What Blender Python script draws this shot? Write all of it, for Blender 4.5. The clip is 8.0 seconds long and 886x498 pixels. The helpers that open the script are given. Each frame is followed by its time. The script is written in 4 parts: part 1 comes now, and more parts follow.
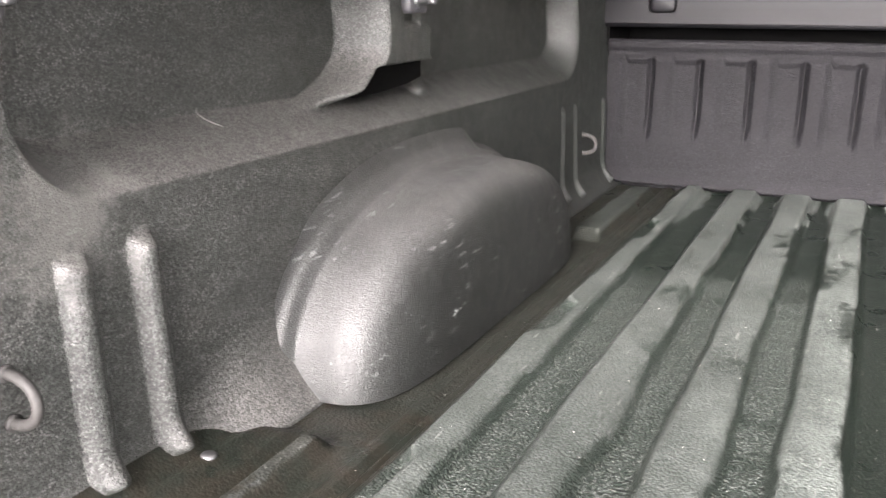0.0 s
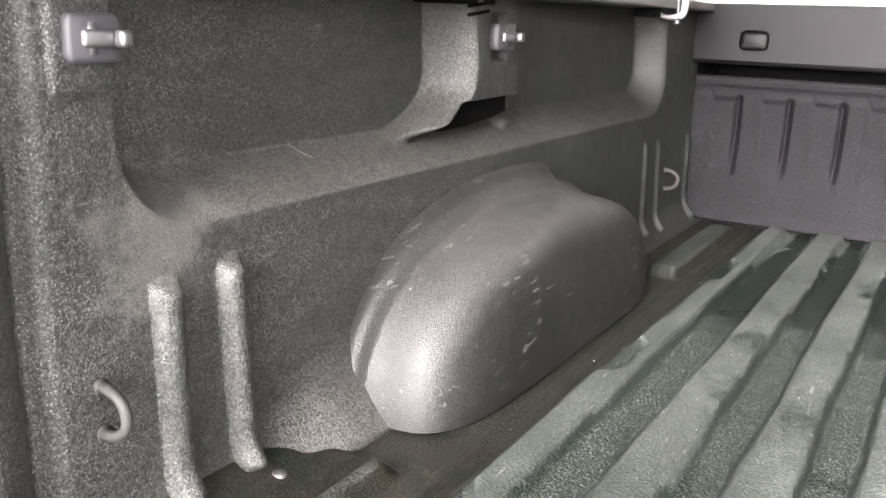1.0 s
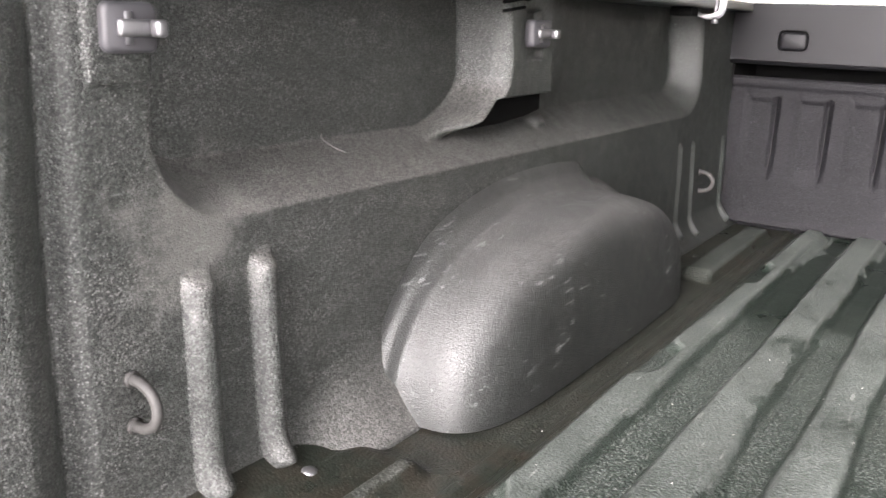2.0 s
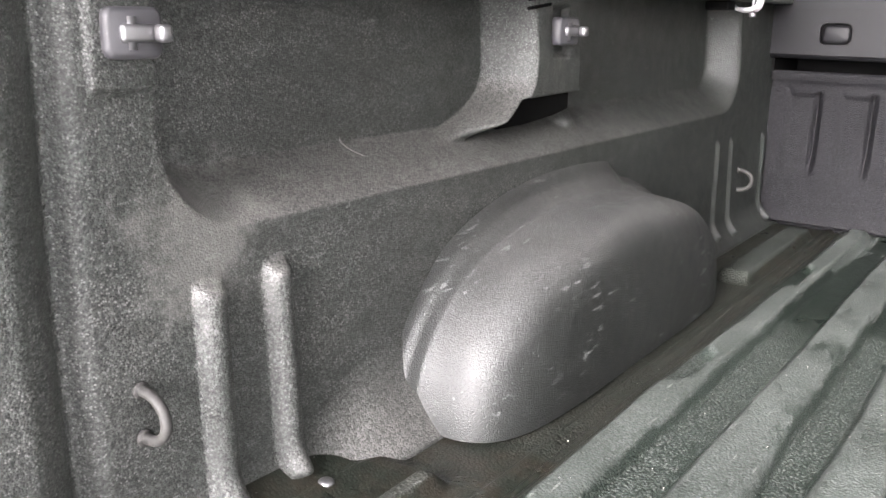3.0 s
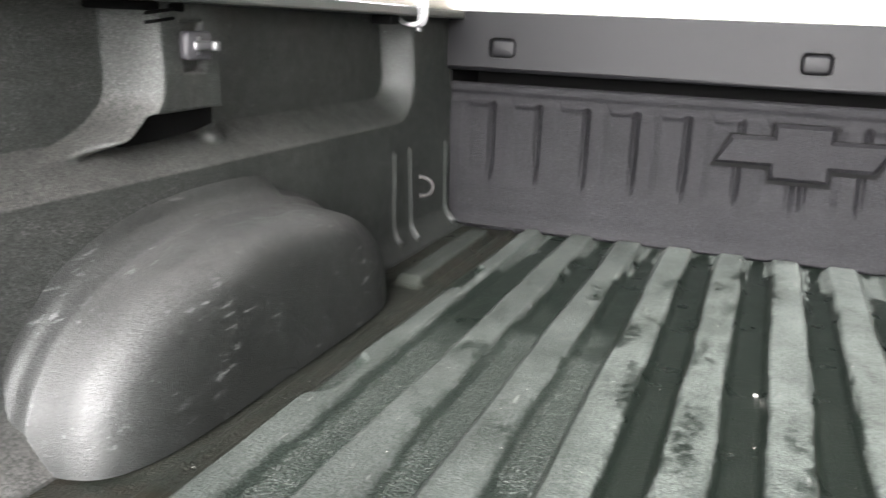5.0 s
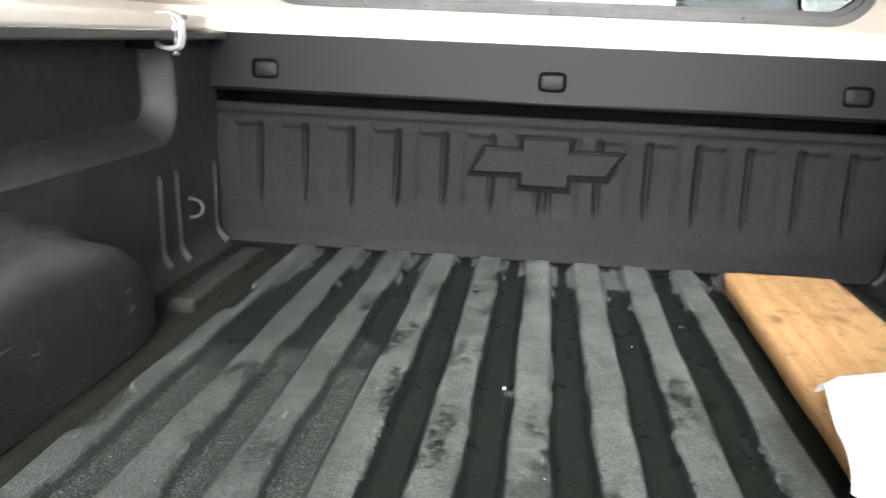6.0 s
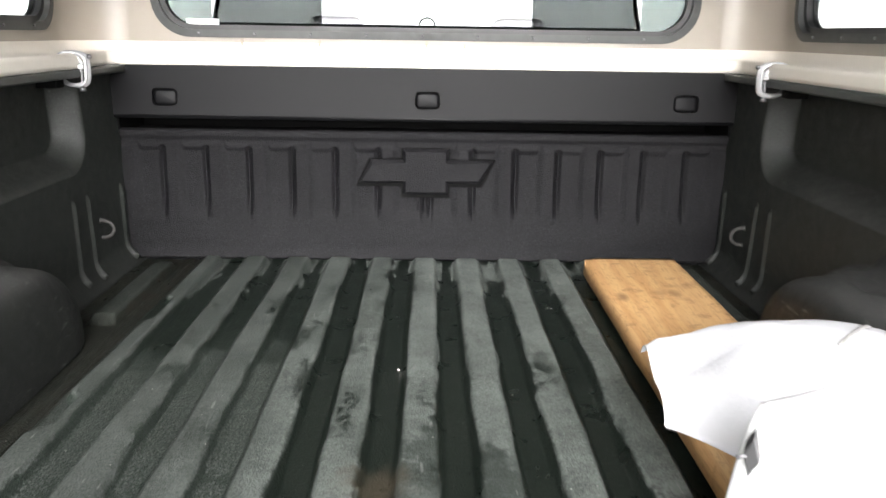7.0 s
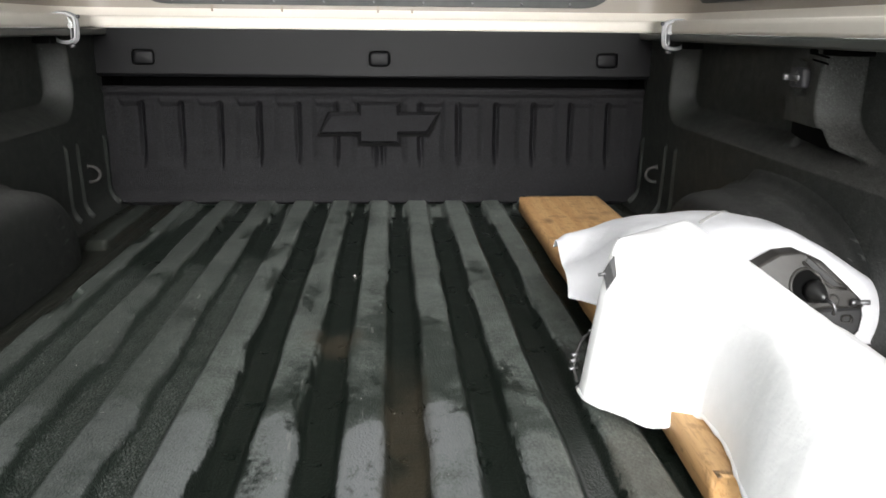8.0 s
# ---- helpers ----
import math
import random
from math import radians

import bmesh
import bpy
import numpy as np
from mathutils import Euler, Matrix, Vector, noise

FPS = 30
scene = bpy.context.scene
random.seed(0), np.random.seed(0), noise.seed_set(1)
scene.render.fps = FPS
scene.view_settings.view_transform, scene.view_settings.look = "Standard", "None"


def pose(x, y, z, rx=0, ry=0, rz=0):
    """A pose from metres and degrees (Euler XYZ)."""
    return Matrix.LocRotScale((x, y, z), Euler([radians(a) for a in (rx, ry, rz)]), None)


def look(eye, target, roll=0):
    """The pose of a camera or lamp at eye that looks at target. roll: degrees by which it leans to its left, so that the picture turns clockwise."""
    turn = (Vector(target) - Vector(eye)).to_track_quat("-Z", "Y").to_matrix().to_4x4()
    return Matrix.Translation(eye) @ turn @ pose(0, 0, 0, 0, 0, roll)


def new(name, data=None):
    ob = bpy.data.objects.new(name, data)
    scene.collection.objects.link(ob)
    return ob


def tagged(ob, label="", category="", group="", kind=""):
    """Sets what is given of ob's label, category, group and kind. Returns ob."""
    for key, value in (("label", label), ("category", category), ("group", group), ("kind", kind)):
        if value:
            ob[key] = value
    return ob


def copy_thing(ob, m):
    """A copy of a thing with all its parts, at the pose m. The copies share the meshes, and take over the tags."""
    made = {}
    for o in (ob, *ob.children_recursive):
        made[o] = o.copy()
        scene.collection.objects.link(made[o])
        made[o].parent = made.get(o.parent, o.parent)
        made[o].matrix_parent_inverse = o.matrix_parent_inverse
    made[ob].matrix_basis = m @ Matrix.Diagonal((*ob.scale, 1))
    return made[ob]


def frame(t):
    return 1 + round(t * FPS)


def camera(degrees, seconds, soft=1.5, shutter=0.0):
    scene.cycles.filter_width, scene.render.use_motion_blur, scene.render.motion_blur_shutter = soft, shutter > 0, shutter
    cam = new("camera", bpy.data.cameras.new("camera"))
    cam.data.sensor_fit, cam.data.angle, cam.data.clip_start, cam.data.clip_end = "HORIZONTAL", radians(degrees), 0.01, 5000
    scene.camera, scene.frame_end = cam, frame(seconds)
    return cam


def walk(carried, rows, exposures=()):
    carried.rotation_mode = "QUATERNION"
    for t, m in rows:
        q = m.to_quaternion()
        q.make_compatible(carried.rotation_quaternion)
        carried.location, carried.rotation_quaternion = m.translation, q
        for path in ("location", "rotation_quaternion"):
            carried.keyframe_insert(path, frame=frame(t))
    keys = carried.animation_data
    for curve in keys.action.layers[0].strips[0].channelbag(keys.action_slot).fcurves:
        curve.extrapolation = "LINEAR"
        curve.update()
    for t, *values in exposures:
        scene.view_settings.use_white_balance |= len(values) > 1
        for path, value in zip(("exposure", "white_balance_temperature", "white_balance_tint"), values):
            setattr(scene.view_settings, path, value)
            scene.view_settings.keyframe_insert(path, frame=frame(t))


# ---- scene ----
cam = camera(54.4, 8.0, 1.5, 0.35)
PATH = [
    (0, (-0.216, -2.078, 0.439), (-1.062, -0.352, -0.116), 0.0),
    (0.5, (-0.217, -2.083, 0.445), (-1.169, -0.409, -0.096), 0.3),
    (1, (-0.21, -2.091, 0.467), (-1.213, -0.441, -0.057), 1.9),
    (1.5, (-0.207, -2.088, 0.462), (-1.232, -0.449, -0.053), 2.2),
    (2, (-0.22, -2.085, 0.458), (-1.278, -0.47, -0.062), 2.1),
    (2.2, (-0.227, -2.084, 0.456), (-1.316, -0.49, -0.071), 2.0),
    (3.5, (-0.195, -2.02, 0.465), (-1.333, -0.463, -0.063), 1.1),
    (4, (-0.159, -1.992, 0.47), (-1.219, -0.379, -0.055), 1.6),
    (4.5, (-0.116, -1.976, 0.478), (-0.975, -0.245, -0.039), 2.4),
    (5, (-0.076, -1.967, 0.482), (-0.741, -0.15, -0.024), 2.5),
    (5.2, (-0.063, -1.972, 0.494), (-0.632, -0.122, -0.011), 2.9),
    (6.3, (0.012, -2.066, 0.543), (-0.09, -0.127, 0.064), 2.3),
    (6.5, (0.026, -2.11, 0.56), (-0.021, -0.169, 0.078), 2.3),
    (7, (0.008, -2.253, 0.602), (0.044, -0.314, 0.116), 0.9),
    (7.5, (0.031, -2.457, 0.564), (0.115, -0.52, 0.071), 0.8),
    (8, (0.038, -2.572, 0.523), (0.156, -0.638, 0.025), 0.6),
]
walk(cam, [(t, look(eye, target, roll)) for t, eye, target, roll in PATH], [(0, 3.38, 6740, 15), (2.2, 3.22, 6620, 14), (3.5, 3.38, 6500, 12), (5, 3.17, 6480, 8), (6.5, 2.23, 6500, 8), (7, 2.1, 6500, 7), (7.5, 1.7, 6500, 5), (8, 1.2, 6500, 5)])

# ---- world and light ----
world = bpy.data.worlds.new("world")
scene.world = world
world.use_nodes = True
wn, wl = world.node_tree.nodes, world.node_tree.links
sky = wn.new("ShaderNodeTexSky")
sky.sky_type = "NISHITA"
sky.sun_disc = False
sky.sun_elevation, sky.sun_rotation = radians(19), radians(178)
sky.air_density, sky.dust_density, sky.ozone_density = 1.0, 4.0, 1.0
pale = wn.new("ShaderNodeHueSaturation")
pale.inputs["Saturation"].default_value = 0.12
wl.new(sky.outputs[0], pale.inputs["Color"])
wl.new(pale.outputs[0], wn["Background"].inputs["Color"])
wn["Background"].inputs["Strength"].default_value = 0.09

sun = new("sun", bpy.data.lights.new("sun", "SUN"))
sun.data.energy, sun.data.angle, sun.data.color = 2.8, radians(40), (1.0, 0.96, 0.985)
sun.matrix_world = look((0.15, -4.0, 1.377), (0, 0, 0))


# ---- materials ----
def nodes_of(name):
    m = bpy.data.materials.new(name)
    m.use_nodes = True
    t = m.node_tree
    return m, t, t.nodes["Principled BSDF"]


def add(t, kind, **kw):
    n = t.nodes.new("ShaderNode" + kind)
    for k, v in kw.items():
        if k in n.inputs:
            n.inputs[k].default_value = v
    return n


def noise_at(t, scale, detail=3.0, rough=0.55, coords=None):
    n = add(t, "TexNoise", Scale=scale, Detail=detail, Roughness=rough)
    if coords is None:
        coords = t.nodes.new("ShaderNodeTexCoord").outputs["Object"]
    t.links.new(coords, n.inputs["Vector"])
    return n.outputs["Fac"]


def ramp(t, fac, lo, hi, a=0.0, b=1.0):
    n = t.nodes.new("ShaderNodeMapRange")
    n.inputs["From Min"].default_value, n.inputs["From Max"].default_value = lo, hi
    n.inputs["To Min"].default_value, n.inputs["To Max"].default_value = a, b
    t.links.new(fac, n.inputs["Value"])
    return n.outputs["Result"]


def mix(t, fac, a, b):
    n = t.nodes.new("ShaderNodeMix")
    n.data_type = "RGBA"
    for sock, v in ((n.inputs[0], fac), (n.inputs[6], a), (n.inputs[7], b)):
        if isinstance(v, (int, float)):
            sock.default_value = v
        elif isinstance(v, tuple):
            sock.default_value = (*v, 1)
        else:
            t.links.new(v, sock)
    return n.outputs[2]


def calc(t, op, a, b):
    n = t.nodes.new("ShaderNodeMath")
    n.operation = op
    for sock, v in zip(n.inputs, (a, b)):
        if isinstance(v, (int, float)):
            sock.default_value = v
        else:
            t.links.new(v, sock)
    return n.outputs[0]


def bump(t, bsdf, height, strength, distance):
    n = add(t, "Bump", Strength=strength, Distance=distance)
    t.links.new(height, n.inputs["Height"])
    t.links.new(n.outputs[0], bsdf.inputs["Normal"])


def liner(name, base, dust, low=0.15, cell=-0.6, grain=330.0, dist=0.0019, rough=(0.42, 0.62), dusty=0.8, spec=0.32, mott=(0.34, 1.95), tipped=0.0, hair=1.0, film=0.0, grainy=0.5, worn=None):
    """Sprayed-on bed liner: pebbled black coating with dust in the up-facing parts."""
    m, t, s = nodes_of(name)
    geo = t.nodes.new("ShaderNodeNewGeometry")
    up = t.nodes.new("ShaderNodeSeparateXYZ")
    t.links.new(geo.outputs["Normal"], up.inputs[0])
    patch = noise_at(t, 7.0, 5.0, 0.6)
    fine = noise_at(t, 420.0, 2.0, 0.8)
    co = t.nodes.new("ShaderNodeTexCoord").outputs["Object"]
    along_y = t.nodes.new("ShaderNodeSeparateXYZ")
    t.links.new(co, along_y.inputs[0])
    drifted = calc(t, "ADD", along_y.outputs["Y"], ramp(t, noise_at(t, 5.0, 4.0, 0.6), 0.3, 0.7, -0.2, 0.2))
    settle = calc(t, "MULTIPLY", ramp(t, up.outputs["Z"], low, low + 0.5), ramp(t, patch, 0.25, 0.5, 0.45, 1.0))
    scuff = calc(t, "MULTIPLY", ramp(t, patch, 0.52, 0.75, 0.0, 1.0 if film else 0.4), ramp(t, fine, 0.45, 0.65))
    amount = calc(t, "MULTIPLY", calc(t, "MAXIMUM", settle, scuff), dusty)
    if film:
        # scaled down towards the bulkhead
        amount = calc(t, "MULTIPLY", amount, ramp(t, drifted, -1.3, -0.45, 1.0, 0.12))
    mottled = mix(t, ramp(t, fine, 0.40, 0.60), tuple(mott[0] * c for c in base), tuple(mott[1] * c for c in base))
    rub = t.nodes.new("ShaderNodeMapping")
    rub.inputs["Scale"].default_value = (1.0, 0.16, 1.0)
    rub.inputs["Rotation"].default_value = (0.5, 0, 0.3)
    t.links.new(co, rub.inputs["Vector"])
    scratch = calc(t, "MULTIPLY", ramp(t, noise_at(t, 130.0, 2.0, 0.5, rub.outputs[0]), 0.67 - 0.12 * max(0.0, hair - 1), 0.74 - 0.12 * max(0.0, hair - 1)), ramp(t, noise_at(t, 13.0, 2.0), 0.52, 0.62))
    ding = calc(t, "MULTIPLY", ramp(t, noise_at(t, 95.0, 3.0, 0.6), 0.66, 0.71), ramp(t, noise_at(t, 5.0, 3.0), 0.48, 0.58))
    smear = ramp(t, noise_at(t, 3.2, 5.0, 0.65), 0.35, 0.65, 0.78, 1.18)
    hairs = calc(t, "MAXIMUM", calc(t, "MULTIPLY", scratch, 0.5 * hair), calc(t, "MULTIPLY", ding, 0.35 * hair))
    body = t.nodes.new("ShaderNodeVectorMath")
    body.operation = "SCALE"
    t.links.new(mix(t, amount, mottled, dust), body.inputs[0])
    t.links.new(smear, body.inputs["Scale"])
    col = mix(t, hairs, body.outputs[0], tuple(min(0.28, 0.08 + 4.5 * c) for c in base))
    if film:
        # road dust towards the tailgate, also painting in the stronger light there
        specks = ramp(t, noise_at(t, 260.0, 3.0, 0.8), 0.44, 0.60, 0.05, 1.1)
        rearward = ramp(t, drifted, -1.2, -0.6, 1.0, 0.10)
        col = mix(t, calc(t, "MULTIPLY", ramp(t, drifted, -1.35, -0.75, film, 0.0), specks), col, (0.084, 0.083, 0.081))
    cells = add(t, "TexVoronoi", Scale=grain, Randomness=1.0)
    t.links.new(co, cells.inputs["Vector"])
    chance = t.nodes.new("ShaderNodeSeparateXYZ")
    t.links.new(cells.outputs["Color"], chance.inputs[0])
    speckled = t.nodes.new("ShaderNodeVectorMath")
    speckled.operation = "SCALE"
    t.links.new(col, speckled.inputs[0])
    t.links.new(ramp(t, chance.outputs["Y"], 0.0, 1.0, 1.0 - 0.65 * grainy, 1.0 + 0.75 * grainy), speckled.inputs["Scale"])
    col = speckled.outputs[0]
    # pale grain tips: the pebbles' glints put into the colour
    tips = calc(t, "MULTIPLY", ramp(t, chance.outputs["X"], 0.70, 0.95), ramp(t, cells.outputs["Distance"], 0.30, 0.55, 1.0, 0.0))
    tips = calc(t, "MULTIPLY", tips, ramp(t, patch, 0.35, 0.6, 0.25, 1.0))
    if film:
        tips = calc(t, "MULTIPLY", calc(t, "MULTIPLY", tips, rearward), ramp(t, amount, 0.1, 0.6, 1.0, 0.15))
    col = mix(t, calc(t, "MULTIPLY", tips, tipped), col, (0.20, 0.20, 0.195))
    if worn is not None:
        away = t.nodes.new("ShaderNodeVectorMath")
        away.operation = "DISTANCE"
        away.inputs[1].default_value = worn
        t.links.new(co, away.inputs[0])
        near = calc(t, "ADD", away.outputs["Value"], ramp(t, noise_at(t, 22.0, 5.0, 0.7), 0.3, 0.7, -0.06, 0.06))
        col = mix(t, ramp(t, near, 0.03, 0.09, 0.42, 0.0), col, (0.15, 0.147, 0.14))
    t.links.new(col, s.inputs["Base Color"])
    t.links.new(ramp(t, noise_at(t, 40.0, 4.0), 0.3, 0.7, *rough), s.inputs["Roughness"])
    s.inputs["Specular IOR Level"].default_value = spec
    lumps = calc(t, "ADD", calc(t, "MULTIPLY", cells.outputs["Distance"], cell), calc(t, "MULTIPLY", noise_at(t, grain * 3.2, 1.0), 0.25))
    bump(t, s, calc(t, "ADD", lumps, calc(t, "MULTIPLY", noise_at(t, grain * 0.35, 2.0), 0.10)), 0.9, dist)
    return m


def plain(name, base, rough=0.5, metal=0.0, vary=0.12, grain=60.0, dist=0.0003, spec=0.5):
    m, t, s = nodes_of(name)
    f = noise_at(t, grain, 4.0, 0.6)
    big = noise_at(t, grain * 0.12, 3.0, 0.6)
    both = calc(t, "ADD", calc(t, "MULTIPLY", f, 0.5), calc(t, "MULTIPLY", big, 0.5))
    t.links.new(mix(t, ramp(t, both, 0.3, 0.7), tuple(c * (1 - vary) for c in base), tuple(min(1, c * (1 + vary)) for c in base)), s.inputs["Base Color"])
    t.links.new(ramp(t, big, 0.3, 0.7, max(0.02, rough - 0.08), min(1, rough + 0.08)), s.inputs["Roughness"])
    s.inputs["Metallic"].default_value = metal
    s.inputs["Specular IOR Level"].default_value = spec
    bump(t, s, f, 0.5, dist)
    return m


PITCH = 0.1118


def floor_liner():
    """Ribbed floor coating: dusty ridge tops, gritty dry furrows, standing damp with ragged edges."""
    m, t, s = nodes_of("floor_liner")
    co = t.nodes.new("ShaderNodeTexCoord").outputs["Object"]
    xyz = t.nodes.new("ShaderNodeSeparateXYZ")
    t.links.new(co, xyz.inputs[0])
    px, py = xyz.outputs["X"], xyz.outputs["Y"]
    stretch = t.nodes.new("ShaderNodeMapping")
    stretch.inputs["Scale"].default_value = (1.0, 0.35, 1.0)
    t.links.new(co, stretch.inputs["Vector"])
    ragged = noise_at(t, 34.0, 4.0, 0.7)
    broad = noise_at(t, 5.0, 3.0, 0.55)
    blot = noise_at(t, 4.0, 4.0, 0.6)
    smudge = noise_at(t, 16.0, 4.0, 0.6)
    fine = noise_at(t, 260.0, 3.0, 0.65)
    grit = noise_at(t, 330.0, 2.0, 0.75)
    # where the ridge tops are, with dust spilling over their edges here and there
    level = calc(t, "ADD", xyz.outputs["Z"], calc(t, "ADD", ramp(t, noise_at(t, 70.0, 4.0, 0.7), 0.3, 0.7, -0.003, 0.003), ramp(t, noise_at(t, 15.0, 4.0, 0.6, stretch.outputs[0]), 0.32, 0.68, -0.0055, 0.0048)))
    spill = calc(t, "MULTIPLY", ramp(t, noise_at(t, 2.6, 3.0, 0.5), 0.46, 0.56), ramp(t, noise_at(t, 24.0, 6.0, 0.7, stretch.outputs[0]), 0.51, 0.53, 0.0, 0.006))
    crest = calc(t, "ADD", level, spill)
    tops = ramp(t, crest, 0.0118, 0.0165)
    fringe = calc(t, "MULTIPLY", ramp(t, crest, 0.0105, 0.0140), ramp(t, crest, 0.0150, 0.0185, 1.0, 0.0))
    from_mid = t.nodes.new("ShaderNodeMath")
    from_mid.operation = "ABSOLUTE"
    t.links.new(px, from_mid.inputs[0])
    tops = calc(t, "MULTIPLY", tops, ramp(t, from_mid.outputs[0], 0.710, 0.725, 1.0, 0.0))
    furrow = calc(t, "SUBTRACT", 1.0, tops)
    # dust runs down into the furrows by the bulkhead, cut by narrow damp channels
    fold = t.nodes.new("ShaderNodeMath")
    fold.operation = "PINGPONG"
    fold.inputs[1].default_value = PITCH / 2
    t.links.new(px, fold.inputs[0])
    off_mid = calc(t, "SUBTRACT", PITCH / 2, fold.outputs[0])
    wander = calc(t, "ADD", ramp(t, noise_at(t, 8.0, 3.0, 0.6, stretch.outputs[0]), 0.3, 0.7, -0.018, 0.018), ramp(t, noise_at(t, 60.0, 4.0, 0.7), 0.25, 0.75, -0.005, 0.005))
    channel = ramp(t, calc(t, "ADD", py, ramp(t, noise_at(t, 8.0, 3.0, 0.6), 0.3, 0.7, -0.16, 0.16)), -0.40, -0.10, 0.052, 0.012)
    flooded = ramp(t, calc(t, "SUBTRACT", calc(t, "ADD", off_mid, wander), channel), -0.0006, 0.0006, 1.0, 0.0)
    # dry grit behind the middle in the west furrows, damp in all the others
    drift = ramp(t, ragged, 0.25, 0.75, -0.03, 0.03)
    dry = calc(t, "MULTIPLY", ramp(t, calc(t, "ADD", px, drift), -0.245, -0.215, 1.0, 0.0), ramp(t, calc(t, "ADD", py, ramp(t, broad, 0.3, 0.7, -0.15, 0.15)), -0.80, -0.55, 1.0, 0.0))
    aisle = ramp(t, calc(t, "ADD", from_mid.outputs[0], calc(t, "MULTIPLY", drift, 0.12)), 0.592, 0.600)
    dry = calc(t, "MULTIPLY", dry, calc(t, "SUBTRACT", 1.0, aisle))
    ends = calc(t, "MAXIMUM", ramp(t, calc(t, "ADD", py, drift), -1.32, -1.30, 1.0, 0.0), ramp(t, calc(t, "ADD", py, drift), -0.50, -0.47))
    flooded = calc(t, "MAXIMUM", calc(t, "MULTIPLY", flooded, calc(t, "SUBTRACT", 1.0, aisle)), calc(t, "MULTIPLY", aisle, ramp(t, ends, 0.0, 1.0, 0.35, 0.92)))
    wet = calc(t, "MULTIPLY", calc(t, "MULTIPLY", flooded, furrow), calc(t, "SUBTRACT", 1.0, dry))
    # the middle ridges are damp too, from a ragged front back to pale dried ends by the tailgate
    side_x = t.nodes.new("ShaderNodeMath")
    side_x.operation = "ABSOLUTE"
    t.links.new(calc(t, "SUBTRACT", px, 0.04), side_x.inputs[0])
    edge_y = calc(t, "ADD", calc(t, "ADD", py, calc(t, "MULTIPLY", side_x.outputs[0], 2.5)), calc(t, "ADD", ramp(t, smudge, 0.3, 0.7, -0.06, 0.06), ramp(t, blot, 0.3, 0.7, -0.10, 0.10)))
    step_k = t.nodes.new("ShaderNodeMath")
    step_k.operation = "ROUND"
    t.links.new(calc(t, "DIVIDE", px, PITCH), step_k.inputs[0])
    own = t.nodes.new("ShaderNodeTexWhiteNoise")
    own.noise_dimensions = "1D"
    t.links.new(step_k.outputs[0], own.inputs["W"])
    rear_y = calc(t, "ADD", calc(t, "ADD", py, ramp(t, own.outputs["Value"], 0.0, 1.0, -0.07, 0.07)), calc(t, "ADD", ramp(t, ragged, 0.25, 0.75, -0.03, 0.03), calc(t, "ADD", ramp(t, blot, 0.3, 0.7, -0.05, 0.05), ramp(t, fold.outputs[0], 0.008, 0.042, -0.012, 0.045))))
    damp = calc(t, "MULTIPLY", ramp(t, edge_y, -0.98, -0.93, 1.0, 0.0), ramp(t, rear_y, -1.55, -1.50))
    spots = calc(t, "MULTIPLY", ramp(t, noise_at(t, 15.0, 4.0, 0.6), 0.52, 0.70), 0.7)
    damp = calc(t, "MULTIPLY", damp, calc(t, "SUBTRACT", 1.0, spots))
    cloud = calc(t, "MULTIPLY", ramp(t, noise_at(t, 8.5, 6.0, 0.68), 0.36, 0.66, 0.70, 1.20), ramp(t, noise_at(t, 32.0, 5.0, 0.68), 0.34, 0.66, 0.72, 1.24))
    mottle = calc(t, "MULTIPLY", cloud, ramp(t, fine, 0.35, 0.65, 0.62, 1.25))
    streaky = ramp(t, noise_at(t, 12.0, 4.0, 0.6, stretch.outputs[0]), 0.35, 0.6, 0.72, 1.0)
    dusty = calc(t, "MULTIPLY", calc(t, "MULTIPLY", tops, streaky), calc(t, "MULTIPLY", ramp(t, damp, 0.0, 1.0, 1.0, 0.34), mottle))
    dusty = calc(t, "MULTIPLY", dusty, calc(t, "MULTIPLY", ramp(t, aisle, 0.0, 1.0, 1.0, 0.5), ramp(t, calc(t, "MULTIPLY", aisle, ramp(t, py, -0.56, -0.46)), 0.0, 1.0, 1.0, 0.5)))
    flecks = calc(t, "MULTIPLY", calc(t, "MULTIPLY", fringe, ramp(t, noise_at(t, 85.0, 4.0, 0.7), 0.54, 0.64, 0.0, 1.3)), calc(t, "MULTIPLY", ramp(t, damp, 0.0, 1.0, 1.0, 0.15), ramp(t, noise_at(t, 6.0, 3.0), 0.42, 0.58)))
    dusty = calc(t, "MAXIMUM", dusty, calc(t, "MULTIPLY", flecks, calc(t, "SUBTRACT", 1.0, aisle)))
    spilt = calc(t, "MULTIPLY", calc(t, "MULTIPLY", furrow, ramp(t, py, -0.42, -0.30)), calc(t, "MULTIPLY", calc(t, "SUBTRACT", 1.0, flooded), calc(t, "MULTIPLY", mottle, 0.72)))
    pebble = add(t, "TexVoronoi", Scale=300.0, Randomness=1.0)
    t.links.new(co, pebble.inputs["Vector"])
    chance = t.nodes.new("ShaderNodeSeparateXYZ")
    t.links.new(pebble.outputs["Color"], chance.inputs[0])
    # pale grit in the dry furrows, its sparkle put into the colour too
    grain = calc(t, "MULTIPLY", ramp(t, chance.outputs["X"], 0.58, 0.86), ramp(t, pebble.outputs["Distance"], 0.28, 0.50, 1.0, 0.0))
    film = calc(t, "MULTIPLY", calc(t, "ADD", calc(t, "MULTIPLY", grain, 1.9), ramp(t, grit, 0.50, 0.66, 0.0, 0.9)), calc(t, "MULTIPLY", ramp(t, level, 0.0015, 0.0045, 1.0, 0.05), dry))
    pale = calc(t, "MAXIMUM", calc(t, "MAXIMUM", dusty, spilt), film)
